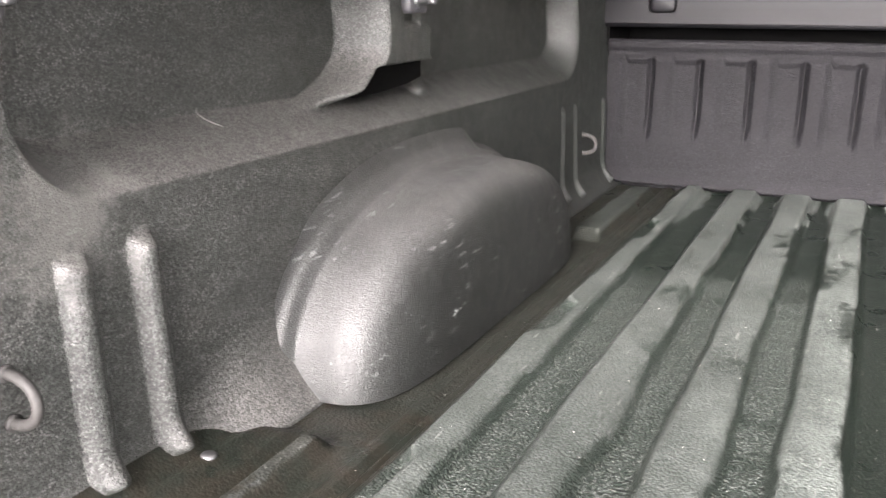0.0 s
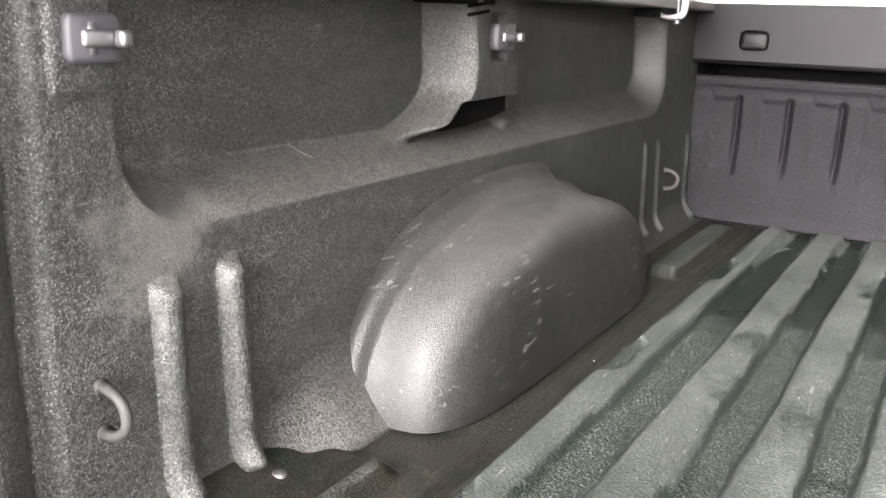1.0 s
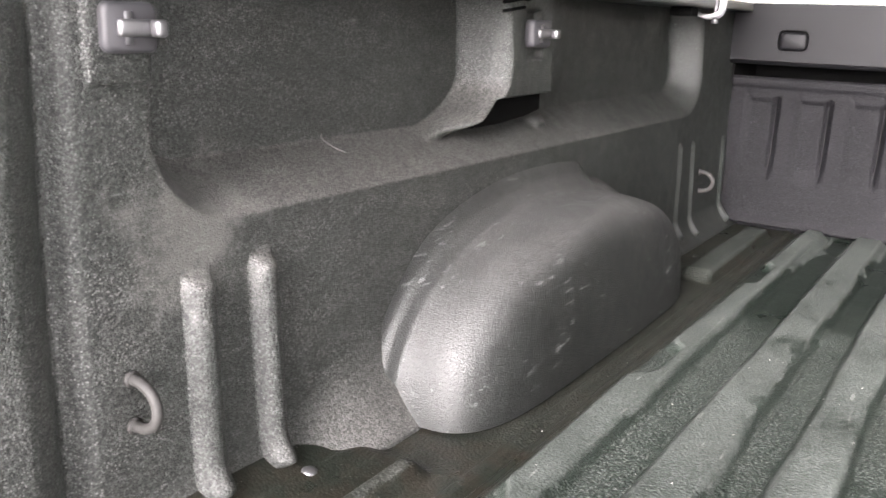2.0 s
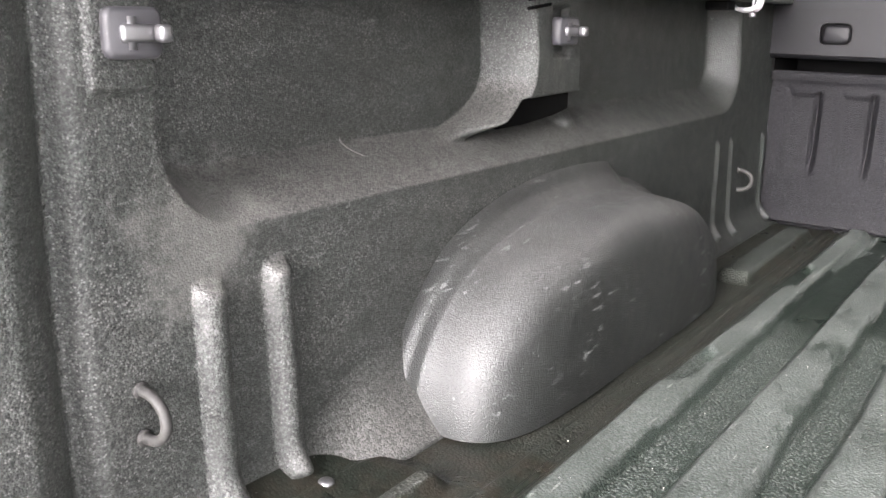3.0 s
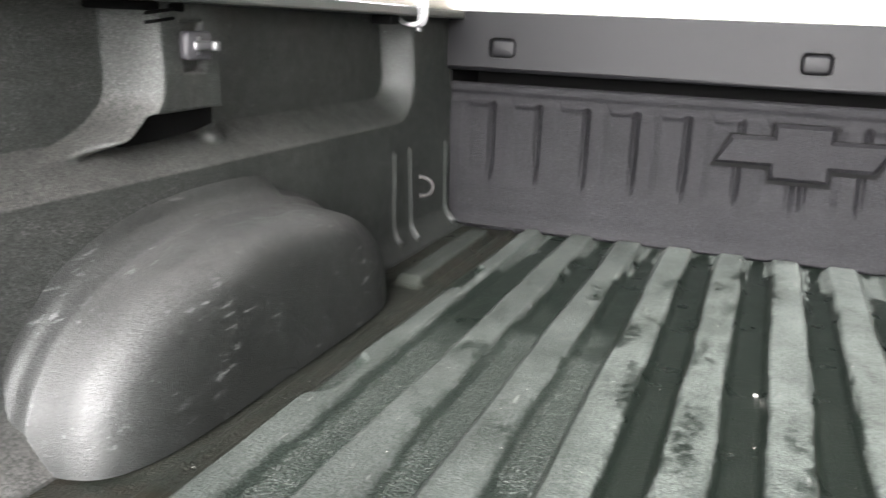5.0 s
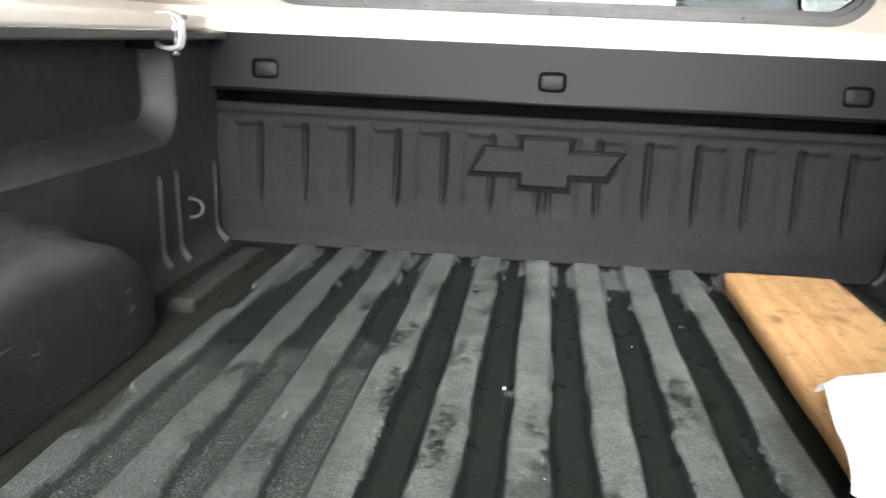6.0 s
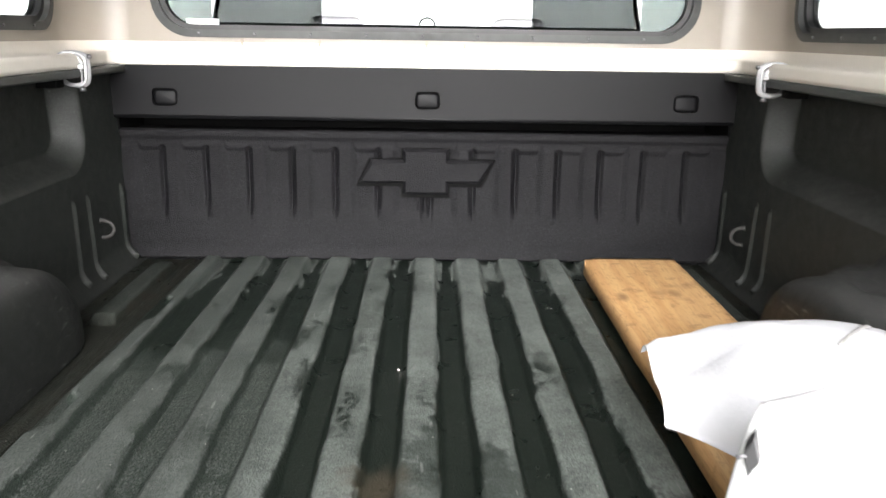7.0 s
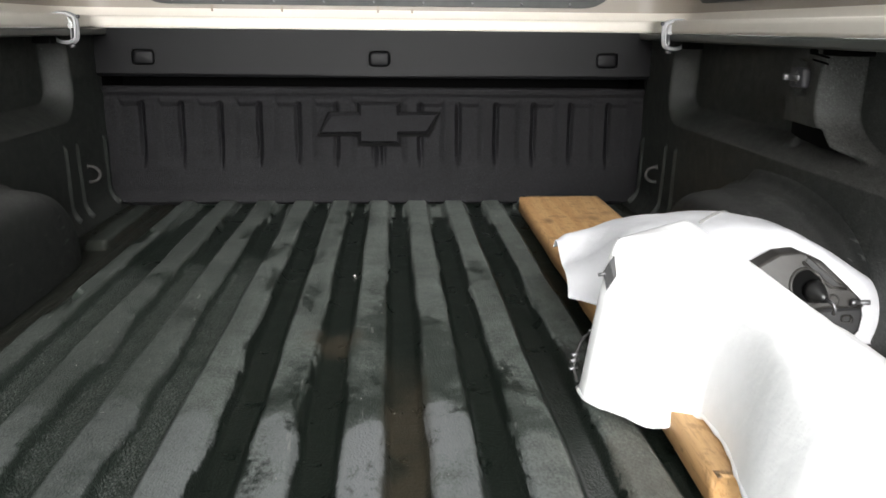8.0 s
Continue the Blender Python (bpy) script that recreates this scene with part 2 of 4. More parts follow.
    dark = mix(t, ramp(t, fine, 0.35, 0.65), (0.010, 0.014, 0.0112), (0.022, 0.029, 0.024))
    chalk = mix(t, ramp(t, blot, 0.35, 0.65), (0.052, 0.060, 0.054), (0.082, 0.093, 0.085))
    chalk = mix(t, ramp(t, fine, 0.35, 0.7, 0.0, 0.35), chalk, (0.160, 0.168, 0.160))
    # chalk is weaker in the west and stronger from the middle eastwards
    chalk_gain = ramp(t, px, -0.36, -0.16, 0.80, 1.45)
    worn = t.nodes.new("ShaderNodeVectorMath")
    worn.operation = "SCALE"
    t.links.new(chalk, worn.inputs[0])
    t.links.new(chalk_gain, worn.inputs["Scale"])
    col = mix(t, pale, dark, worn.outputs[0])
    col = mix(t, calc(t, "MULTIPLY", film, 0.20), col, (0.17, 0.18, 0.17))
    col = mix(t, calc(t, "MULTIPLY", aisle, ramp(t, py, -0.56, -0.46, 0.55, 0.2)), col, mix(t, ramp(t, noise_at(t, 20.0, 4.0, 0.6, stretch.outputs[0]), 0.35, 0.65), (0.013, 0.0118, 0.0102), (0.032, 0.029, 0.025)))
    rubbed = calc(t, "MULTIPLY", ramp(t, rear_y, -1.545, -1.525, 1.0, 0.0), ramp(t, calc(t, "ADD", noise_at(t, 11.0, 5.0, 0.65), calc(t, "MULTIPLY", fine, 0.25)), 0.46, 0.62, 0.10, 1.0))
    rubbed = calc(t, "MULTIPLY", rubbed, calc(t, "MULTIPLY", calc(t, "MULTIPLY", ramp(t, px, -0.30, -0.16, 0.35, 1.0), ramp(t, px, 0.14, 0.24, 1.0, 0.55)), ramp(t, side_x.outputs[0], 0.04, 0.10, 0.95, 0.6)))
    col = mix(t, calc(t, "MULTIPLY", rubbed, tops), col, mix(t, ramp(t, px, 0.20, 0.30), (0.175, 0.183, 0.187), (0.125, 0.106, 0.084)))
    col = mix(t, calc(t, "MULTIPLY", wet, 0.9), col, mix(t, ramp(t, smudge, 0.3, 0.7), (0.0052, 0.0082, 0.0062), (0.0105, 0.0142, 0.0112)))
    silt = calc(t, "MULTIPLY", calc(t, "MULTIPLY", wet, aisle), ramp(t, noise_at(t, 26.0, 5.0, 0.65), 0.40, 0.62, 0.15, 0.9))
    col = mix(t, silt, col, (0.021, 0.0178, 0.0138))
    rub = t.nodes.new("ShaderNodeMapping")
    rub.inputs["Scale"].default_value = (1.0, 0.12, 1.0)
    rub.inputs["Rotation"].default_value = (0, 0, 0.35)
    t.links.new(co, rub.inputs["Vector"])
    scratch = calc(t, "MULTIPLY", ramp(t, noise_at(t, 150.0, 2.0, 0.5, rub.outputs[0]), 0.66, 0.74), ramp(t, noise_at(t, 17.0, 2.0), 0.44, 0.56))
    speck = ramp(t, noise_at(t, 420.0, 1.0), 0.72, 0.77)
    col = mix(t, calc(t, "MULTIPLY", calc(t, "MAXIMUM", calc(t, "MULTIPLY", scratch, tops), speck), 0.45), col, (0.26, 0.26, 0.25))
    # dried mud left in the furrows by the middle, towards the tailgate
    mud = calc(t, "MULTIPLY", ramp(t, calc(t, "ADD", noise_at(t, 9.0, 5.0, 0.65), calc(t, "MULTIPLY", broad, 0.4)), 0.60, 0.74, 0.25, 1.0), ramp(t, calc(t, "ADD", py, drift), -1.36, -1.26, 0.55, 0.0))
    mud = calc(t, "MULTIPLY", mud, calc(t, "MULTIPLY", ramp(t, px, 0.015, 0.035), ramp(t, px, 0.075, 0.095, 1.0, 0.0)))
    lump = t.nodes.new("ShaderNodeVectorMath")
    lump.operation = "DISTANCE"
    lump.inputs[1].default_value = (-0.055, -1.20, 0.0)
    t.links.new(co, lump.inputs[0])
    mud = calc(t, "MAXIMUM", mud, ramp(t, calc(t, "ADD", lump.outputs["Value"], drift), 0.02, 0.07, 0.55, 0.0))
    col = mix(t, mud, col, (0.062, 0.050, 0.034))
    t.links.new(col, s.inputs["Base Color"])
    rough = calc(t, "ADD", ramp(t, tops, 0.0, 1.0, 0.42, 0.58), ramp(t, smudge, 0.35, 0.6, 0.0, 0.10))
    t.links.new(calc(t, "SUBTRACT", rough, calc(t, "MULTIPLY", wet, 0.16)), s.inputs["Roughness"])
    s.inputs["Specular IOR Level"].default_value = 0.24
    height = calc(t, "ADD", calc(t, "MULTIPLY", pebble.outputs["Distance"], -1.0), calc(t, "MULTIPLY", noise_at(t, 160.0, 2.0), 0.15))
    n = add(t, "Bump", Distance=0.0018)
    t.links.new(calc(t, "MULTIPLY", ramp(t, tops, 0.0, 1.0, 1.0, 0.5), ramp(t, wet, 0.0, 1.0, 1.0, 0.35)), n.inputs["Strength"])
    t.links.new(height, n.inputs["Height"])
    t.links.new(n.outputs[0], s.inputs["Normal"])
    return m


def timber():
    m, t, s = nodes_of("timber")
    co = t.nodes.new("ShaderNodeTexCoord").outputs["Object"]
    mp = t.nodes.new("ShaderNodeMapping")
    mp.inputs["Scale"].default_value = (1.0, 0.09, 1.0)
    t.links.new(co, mp.inputs["Vector"])
    wob = noise_at(t, 14.0, 5.0, 0.65, mp.outputs[0])
    ring = add(t, "TexWave", Scale=6.0, Distortion=16.0, Detail=5.0)
    ring.inputs["Detail Scale"].default_value = 1.4
    t.links.new(mp.outputs[0], ring.inputs["Vector"])
    streak = noise_at(t, 260.0, 3.0, 0.6, mp.outputs[0])
    col = mix(t, ramp(t, ring.outputs["Fac"], 0.2, 0.9), (0.60, 0.365, 0.160), (0.52, 0.290, 0.115))
    col = mix(t, ramp(t, wob, 0.4, 0.7), col, (0.60, 0.38, 0.18))
    col = mix(t, calc(t, "MULTIPLY", ramp(t, streak, 0.5, 0.75), 0.5), col, (0.22, 0.10, 0.035))
    knots = add(t, "TexVoronoi", Scale=7.0)
    kmap = t.nodes.new("ShaderNodeMapping")
    kmap.inputs["Scale"].default_value = (1.0, 0.45, 1.0)
    t.links.new(co, kmap.inputs["Vector"])
    t.links.new(kmap.outputs[0], knots.inputs["Vector"])
    col = mix(t, ramp(t, knots.outputs["Distance"], 0.05, 0.13, 0.8, 0.0), col, (0.17, 0.08, 0.03))
    scrape = calc(t, "MULTIPLY", ramp(t, noise_at(t, 30.0, 5.0, 0.75), 0.57, 0.62), 0.5)
    col = mix(t, scrape, col, (0.26, 0.14, 0.055))
    stain = ramp(t, noise_at(t, 11.0, 4.0, 0.6), 0.58, 0.72)
    col = mix(t, calc(t, "MULTIPLY", stain, 0.5), col, (0.24, 0.13, 0.05))
    t.links.new(col, s.inputs["Base Color"])
    s.inputs["Roughness"].default_value = 0.68
    bump(t, s, calc(t, "ADD", streak, calc(t, "MULTIPLY", wob, 0.6)), 0.5, 0.0012)
    return m


def glass(name, tint, rough=0.02):
    m, t, s = nodes_of(name)
    s.inputs["Base Color"].default_value = (*tint, 1)
    s.inputs["Roughness"].default_value = rough
    s.inputs["Transmission Weight"].default_value = 1.0
    s.inputs["IOR"].default_value = 1.02
    return m


def sheeting(name, base):
    m, t, s = nodes_of(name)
    big = noise_at(t, 9.0, 4.0, 0.6)
    t.links.new(mix(t, ramp(t, big, 0.35, 0.7), base, tuple(0.9 * c for c in base)), s.inputs["Base Color"])
    s.inputs["Roughness"].default_value = 0.55
    bump(t, s, calc(t, "ADD", noise_at(t, 24.0, 4.0, 0.6), calc(t, "MULTIPLY", noise_at(t, 900.0, 1.0), 0.01)), 0.6, 0.004)
    return m


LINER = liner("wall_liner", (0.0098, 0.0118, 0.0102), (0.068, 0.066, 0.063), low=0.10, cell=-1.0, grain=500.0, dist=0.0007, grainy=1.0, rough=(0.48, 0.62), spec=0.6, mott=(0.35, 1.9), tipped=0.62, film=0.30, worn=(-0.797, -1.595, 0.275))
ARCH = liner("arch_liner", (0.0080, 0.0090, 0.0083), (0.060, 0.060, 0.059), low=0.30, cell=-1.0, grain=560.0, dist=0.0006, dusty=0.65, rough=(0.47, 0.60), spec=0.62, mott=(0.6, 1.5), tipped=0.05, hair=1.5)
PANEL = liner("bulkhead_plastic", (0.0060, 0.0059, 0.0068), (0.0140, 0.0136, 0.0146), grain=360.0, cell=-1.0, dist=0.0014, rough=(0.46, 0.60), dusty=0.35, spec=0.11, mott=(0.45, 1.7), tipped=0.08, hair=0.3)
HEADER = plain("header_plastic", (0.0055, 0.0055, 0.0063), 0.47, vary=0.10, grain=1400.0, dist=0.0001, spec=0.13)
FLOOR = floor_liner()
MOULDED = plain("moulded_plastic", (0.029, 0.027, 0.025), 0.45, vary=0.3, grain=90.0)
GLOSS = plain("black_rubber", (0.012, 0.012, 0.012), 0.42)
BLACK = plain("black_plastic", (0.022, 0.022, 0.023), 0.5)
# near-black colour that puts deep shade into gaps and recesses
SHADE_BLACK = plain("shade_black", (0.0035, 0.0035, 0.0035), 0.9, spec=0.05)
RUBBER = plain("weathered_rubber", (0.040, 0.042, 0.041), 0.55, vary=0.3, grain=45.0)
RAIL = plain("rail_paint", (0.042, 0.046, 0.043), 0.45, vary=0.15)
CREAM = plain("cream_gelcoat", (0.31, 0.272, 0.231), 0.42, vary=0.06, grain=14.0, dist=0.0006)
LIP = plain("pale_gelcoat_edge", (0.74, 0.69, 0.62), 0.5, vary=0.05, grain=20.0, dist=0.0004)
ALLOY = plain("cast_aluminium", (0.44, 0.44, 0.45), 0.45, metal=0.25, vary=0.06, grain=90.0)
ZINC = plain("zinc_steel", (0.20, 0.198, 0.205), 0.48, metal=0.9, vary=0.12, grain=120.0)
SMOKE = plain("grey_nylon", (0.036, 0.035, 0.039), 0.52, vary=0.1, grain=80.0)
COATED = plain("coated_rod", (0.030, 0.029, 0.028), 0.62, vary=0.3, grain=200.0, dist=0.0006, spec=0.3)
TIMBER = timber()
SHEET = sheeting("white_sheeting", (0.93, 0.93, 0.94))
THIN = sheeting("thin_white_sheeting", (0.70, 0.70, 0.73))
PANE = glass("window_glass", (0.16, 0.17, 0.165))
CLEAR = glass("front_window_glass", (0.20, 0.205, 0.205))
SCRAPE = plain("scraped_coating", (0.075, 0.073, 0.070), 0.8)
THREAD = plain("grey_thread", (0.22, 0.215, 0.21), 0.8)
GRIME = plain("grime", (0.30, 0.25, 0.20), 0.8)
CRUMB = plain("pale_grit", (0.40, 0.385, 0.36), 0.8)
LINING = plain("grey_lining", (0.13, 0.128, 0.125), 0.9, vary=0.1, grain=200.0)
PALE = plain("pale_paint", (0.42, 0.43, 0.43), 0.4, vary=0.08, grain=20.0)
TINT = glass("tinted_glass", (0.095, 0.102, 0.100))
SIDE = glass("side_glass", (0.20, 0.225, 0.215))
SEE_THROUGH = glass("see_through_pale", (0.55, 0.52, 0.55), 0.6)
HAZE, _t, _s = nodes_of("overcast_haze")
_s.inputs["Base Color"].default_value = (0.8, 0.8, 0.8, 1)
_s.inputs["Emission Color"].default_value = (1.0, 1.0, 1.0, 1)
_s.inputs["Emission Strength"].default_value = 1.6
WHITE = plain("white_label", (0.85, 0.85, 0.85), 0.5, vary=0.03)
ASPHALT = plain("pale_concrete", (0.22, 0.22, 0.215), 0.85, vary=0.15, grain=2.0)


# ---- mesh helpers ----
def part(name, bm, material, parent=None, label="", smooth=True):
    me = bpy.data.meshes.new(name)
    bm.to_mesh(me)
    bm.free()
    me.materials.append(material)
    if smooth:
        for p in me.polygons:
            p.use_smooth = True
    ob = new(name, me)
    if parent is not None:
        ob.parent = parent
    if label:
        ob["label"] = label
    return ob


def sheet(name, px, py, pz, material, parent=None, flip=False, label=""):
    """A surface through three equal two-dimensional arrays."""
    n, k = px.shape
    verts = np.stack([px, py, pz], -1).reshape(-1, 3)
    i = np.arange(n * k).reshape(n, k)
    quads = np.stack([i[:-1, :-1], i[1:, :-1], i[1:, 1:], i[:-1, 1:]], -1).reshape(-1, 4)
    if flip:
        quads = quads[:, ::-1]
    me = bpy.data.meshes.new(name)
    me.from_pydata(verts.tolist(), [], quads.tolist())
    me.polygons.foreach_set("use_smooth", np.ones(len(me.polygons), dtype=bool))
    me.materials.append(material)
    ob = new(name, me)
    if parent is not None:
        ob.parent = parent
    if label:
        ob["label"] = label
    return ob


def step(v, a, b):
    u = np.clip((v - a) / (b - a), 0, 1)
    return u * u * (3 - 2 * u)


def holder(name, label, category, group="", kind="", at=(0, 0, 0)):
    ob = new(name)
    ob.location = at
    ob.empty_display_size = 0.05
    return tagged(ob, label, category, group, kind)


def box(bm, x0, x1, y0, y1, z0, z1, bevel=0.0, seg=2):
    r = bmesh.ops.create_cube(bm, size=1.0)
    for v in r["verts"]:
        v.co = Vector(((x0 + x1) / 2 + v.co.x * (x1 - x0), (y0 + y1) / 2 + v.co.y * (y1 - y0), (z0 + z1) / 2 + v.co.z * (z1 - z0)))
    if bevel:
        vs = set(r["verts"])
        bmesh.ops.bevel(bm, geom=[e for e in bm.edges if set(e.verts) <= vs], offset=bevel, segments=seg, affect="EDGES", profile=0.5)
    return bm


def boxed(*a, **k):
    return box(bmesh.new(), *a, **k)


def tube(bm, pts, radius, n=10, squash=1.0):
    """A rod of round section along points."""
    pts = [Vector(p) for p in pts]
    rings = []
    ref = None
    for i, p in enumerate(pts):
        d = (pts[min(i + 1, len(pts) - 1)] - pts[max(i - 1, 0)]).normalized()
        if ref is None:
            ref = d.orthogonal().normalized()
        ref = (ref - d * ref.dot(d)).normalized()
        side = d.cross(ref)
        r = radius[i] if isinstance(radius, (list, tuple)) else radius
        rings.append([bm.verts.new(p + r * (math.cos(a) * ref + squash * math.sin(a) * side)) for a in (2 * math.pi * k / n for k in range(n))])
    for a, b in zip(rings, rings[1:]):
        for k in range(n):
            bm.faces.new((a[k], a[(k + 1) % n], b[(k + 1) % n], b[k]))
    bm.faces.new(rings[0][::-1])
    bm.faces.new(rings[-1])
    return bm


def rounded(w, h, r, n=8):
    """Points round a rectangle with rounded corners, centred, counter-clockwise from the right side."""
    out = []
    for cx, cy, a0 in ((w - r, h - r, 0), (r - w, h - r, 90), (r - w, r - h, 180), (w - r, r - h, 270)):
        for k in range(n + 1):
            a = radians(a0 + 90 * k / n)
            out.append((cx + r * math.cos(a), cy + r * math.sin(a)))
    return out


def ring_plate(bm, outer, inner, place, depth):
    """A plate between two outlines with equally many points; place(u, v, d) puts it in the room, d from 0 to depth."""
    n = len(outer)
    lo = [[bm.verts.new(place(*p, d)) for p in line] for line in (outer, inner) for d in (0, depth)]
    of, ob_, inf, ib = lo
    for k in range(n):
        j = (k + 1) % n
        bm.faces.new((of[k], of[j], inf[j], inf[k]))
        bm.faces.new((ob_[j], ob_[k], ib[k], ib[j]))
        bm.faces.new((inf[k], inf[j], ib[j], ib[k]))
        bm.faces.new((of[j], of[k], ob_[k], ob_[j]))
    bmesh.ops.recalc_face_normals(bm, faces=bm.faces)
    return bm


def rim_rect(x0, x1, z0, z1, n):
    """Points on a rectangle's sides that pair with rounded() of the same n, corners included."""
    w, h = 0.35 * (x1 - x0), 0.35 * (z1 - z0)
    res = []
    for c, a, b in (((x1, z1), (x1, z1 - h), (x1 - w, z1)), ((x0, z1), (x0 + w, z1), (x0, z1 - h)), ((x0, z0), (x0, z0 + h), (x0 + w, z0)), ((x1, z0), (x1 - w, z0), (x1, z0 + h))):
        for k in range(n + 1):
            f = 2 * k / n
            p, q, g = (a, c, f) if f <= 1 else (c, b, f - 1)
            res.append((p[0] + (q[0] - p[0]) * g, p[1] + (q[1] - p[1]) * g))
    return res


def slab(bm, outline, place, depth, inset=0.0, proud=0.0):
    """A solid plate of an outline; its front may be inset by a bevel."""
    a = [bm.verts.new(place(*p, depth)) for p in outline]
    b = [bm.verts.new(place(*p, 0)) for p in outline]
    n = len(outline)
    for k in range(n):
        j = (k + 1) % n
        bm.faces.new((a[k], a[j], b[j], b[k]))
    front, back = bm.faces.new(b), bm.faces.new(a[::-1])
    bmesh.ops.recalc_face_normals(bm, faces=bm.faces)
    if inset:
        bmesh.ops.inset_individual(bm, faces=[front], thickness=inset, depth=proud)
    return bm


def dome(bm, c, r, squash=1.0, n=12):
    res = bmesh.ops.create_uvsphere(bm, u_segments=n, v_segments=n // 2 + 1, radius=r)
    for v in res["verts"]:
        v.co = Vector(c) + Vector((v.co.x, v.co.y, v.co.z * squash))
    return bm


# ---- the bed: floor ----
LENGTH = 1.84
inner_x = np.linspace(0, 0.57, 190)
seam_x = np.linspace(0.5725, 0.645, 50)
rim_x = np.linspace(0.649, 0.83, 48)
half_x = np.concatenate([inner_x, seam_x, rim_x])
gx = np.concatenate([-half_x[:0:-1], half_x])
gy = np.linspace(0.02, -LENGTH, 300)
X, Y = np.meshgrid(gx, gy, indexing="ij")
near_ridge = np.abs((X / PITCH + 0.5) % 1.0 - 0.5) * PITCH
which = np.round(X / PITCH)
half = 0.0305 + 0.0012 * np.sin(9 * Y + 1.7 * which)
# the outermost ridges have stepped outer edges
outer = np.abs(which) == 5
outside = np.sign(X) * (X - which * PITCH)
notch = 0.027 * step(Y, -1.075, -1.030) * (1 - step(Y, -0.945, -0.905)) + 0.036 * step(Y, -0.560, -0.515) * (1 - step(Y, -0.425, -0.375)) + 0.014 * (1 - step(Y, -1.425, -1.395))
half_out = 0.0275 + 0.006 * step(Y, -1.4, -1.05) * (1 - step(Y, -1.05, -0.95)) - 0.003 * step(Y, -0.9, -0.7) - notch
width = np.where(outer, np.where(outside > 0, half_out, 0.019), half)
near_ridge = np.where(outer & (np.abs(outside) < 0.055), np.abs(outside), near_ridge)
ridge = 1 - step(near_ridge, width - 0.009, width + 0.010)
ridge = np.where(np.abs(X) > 5.6 * PITCH, 0, ridge)
ridge = np.where((np.abs(which) == 6) | (np.abs(X) > 0.615), 0, ridge)
Z = 0.0185 * ridge * (1 - 0.9 * step(Y, -0.022, -0.008))
# short outer ridges before and behind the wheel arches, and the lapped seam beside them
ax = np.abs(X)
stub = lambda x0, w, y0, y1: (1 - step(np.abs(ax - x0), w - 0.006, w + 0.008)) * step(Y, y0, y0 + 0.03) * (1 - step(Y, y1 - 0.03, y1))
Z += 0.0215 * stub(0.682, 0.012, -LENGTH - 0.1, -1.405)
Z += 0.0080 * stub(0.735, 0.018, -LENGTH - 0.1, -1.395)
Z += 0.0215 * stub(0.675, 0.026, -0.535, -0.06)
Z -= 0.004 * step(ax, 0.596, 0.604)
Z -= 0.0045 * np.exp(-((ax - 0.609) / 0.0022) ** 2)
Z -= 0.0045 * np.exp(-((ax - 0.6175) / 0.0022) ** 2)
Z += 0.0030 * step(ax, 0.621, 0.625) * (1 - step(ax, 0.634, 0.640))
# the floor turns up into the cove along the sides
Z += 0.010 * step(ax, 0.765, 0.81) + 0.036 * step(ax, 0.715, 0.790) ** 1.6 * (1 - step(Y, -1.47, -1.375))
Z += 0.0008 * np.sin(31 * X + 3 * np.sin(5 * Y)) * np.sin(17 * Y)
floor = tagged(sheet("floor", X, Y, Z, FLOOR), "ribbed black bed floor, ridge tops scuffed grey-green and furrows damp", "truck bed floor", kind="structure")

# ---- the bed: side walls ----
def bay(y, z, y0, y1, z0, radius, w0, w1, wz):
    """How deep a pressed bay is, from 0 at its rim to 1 in its back wall."""
    def corner(d, w, r):
        a, c = np.maximum(r - d, 0), np.maximum(r - (z - z0), 0)
        inside = r - np.sqrt(a * a + c * c)
        f = inside / ((a * a * w + c * c * wz) / (a * a + c * c + 1e-9) + 1e-4)
        return 0.35 * step(f, 0, 1) + 0.65 * np.clip(f, 0, 1)
    return np.minimum(corner(y - y0, w0, radius), corner(y1 - y, w1, radius))


def bead(y, z, yc, half, z0, z1, h):
    """A pressed upright bead, its foot kicked out into the cove."""
    kick = np.clip(1 - z / 0.062, 0, 1)
    body = np.clip(1 - ((y - yc - 0.006 * kick ** 2) / half) ** 2, 0, 1) ** 0.6
    return (h + 0.020 * kick ** 1.5) * body * step(z, z0 - 0.004, z0 + 0.012) * (1 - step(z, z1 - 0.012, z1 + 0.004))


wy = np.concatenate([np.linspace(-LENGTH, -1.45, 170), np.linspace(-1.445, -1.17, 80), np.linspace(-1.1675, -0.88, 150), np.linspace(-0.875, 0.03, 220)])
wz_ = np.concatenate([np.linspace(-0.02, 0.262, 90), np.linspace(0.2645, 0.372, 60), np.linspace(0.376, 0.515, 46)])
WY, WZ = np.meshgrid(wy, wz_, indexing="ij")
out = 0.783 + 0.045 * WZ - 0.016 * (1 - step(WY, -1.70, -1.55)) * step(WZ, 0.2, 0.45)
# one long bay with a ledge along its foot
out = out + 0.064 * bay(WY, WZ, -1.642, -0.216, 0.276, 0.092, 0.028, 0.034, 0.046)
# the pillar: a block that hangs from the rail, its rear flank sweeping down on to the ledge
low_z = np.clip((0.385 - WZ) / 0.066, 0, 1.25)
flank_front = -1.062 - 0.078 * low_z ** 1.7
flank_back = -1.081 - 0.105 * np.clip((0.395 - WZ) / 0.075, 0, 1.2) ** 2.4
block = step(WY, flank_back - 0.006, flank_front + 0.012) * (1 - step(WY, -0.918, -0.908))
under = step(WY, flank_front + 0.004, flank_front + 0.016) * (1 - step(WZ, 0.350, 0.356))
face = 0.800 + 0.010 * step(WY, -1.062, -0.93) - 0.006 * (1 - step(WZ, 0.40, 0.47))
out = out - np.maximum(out - face, 0) * block * (1 - under) * step(WZ, 0.300, 0.330)
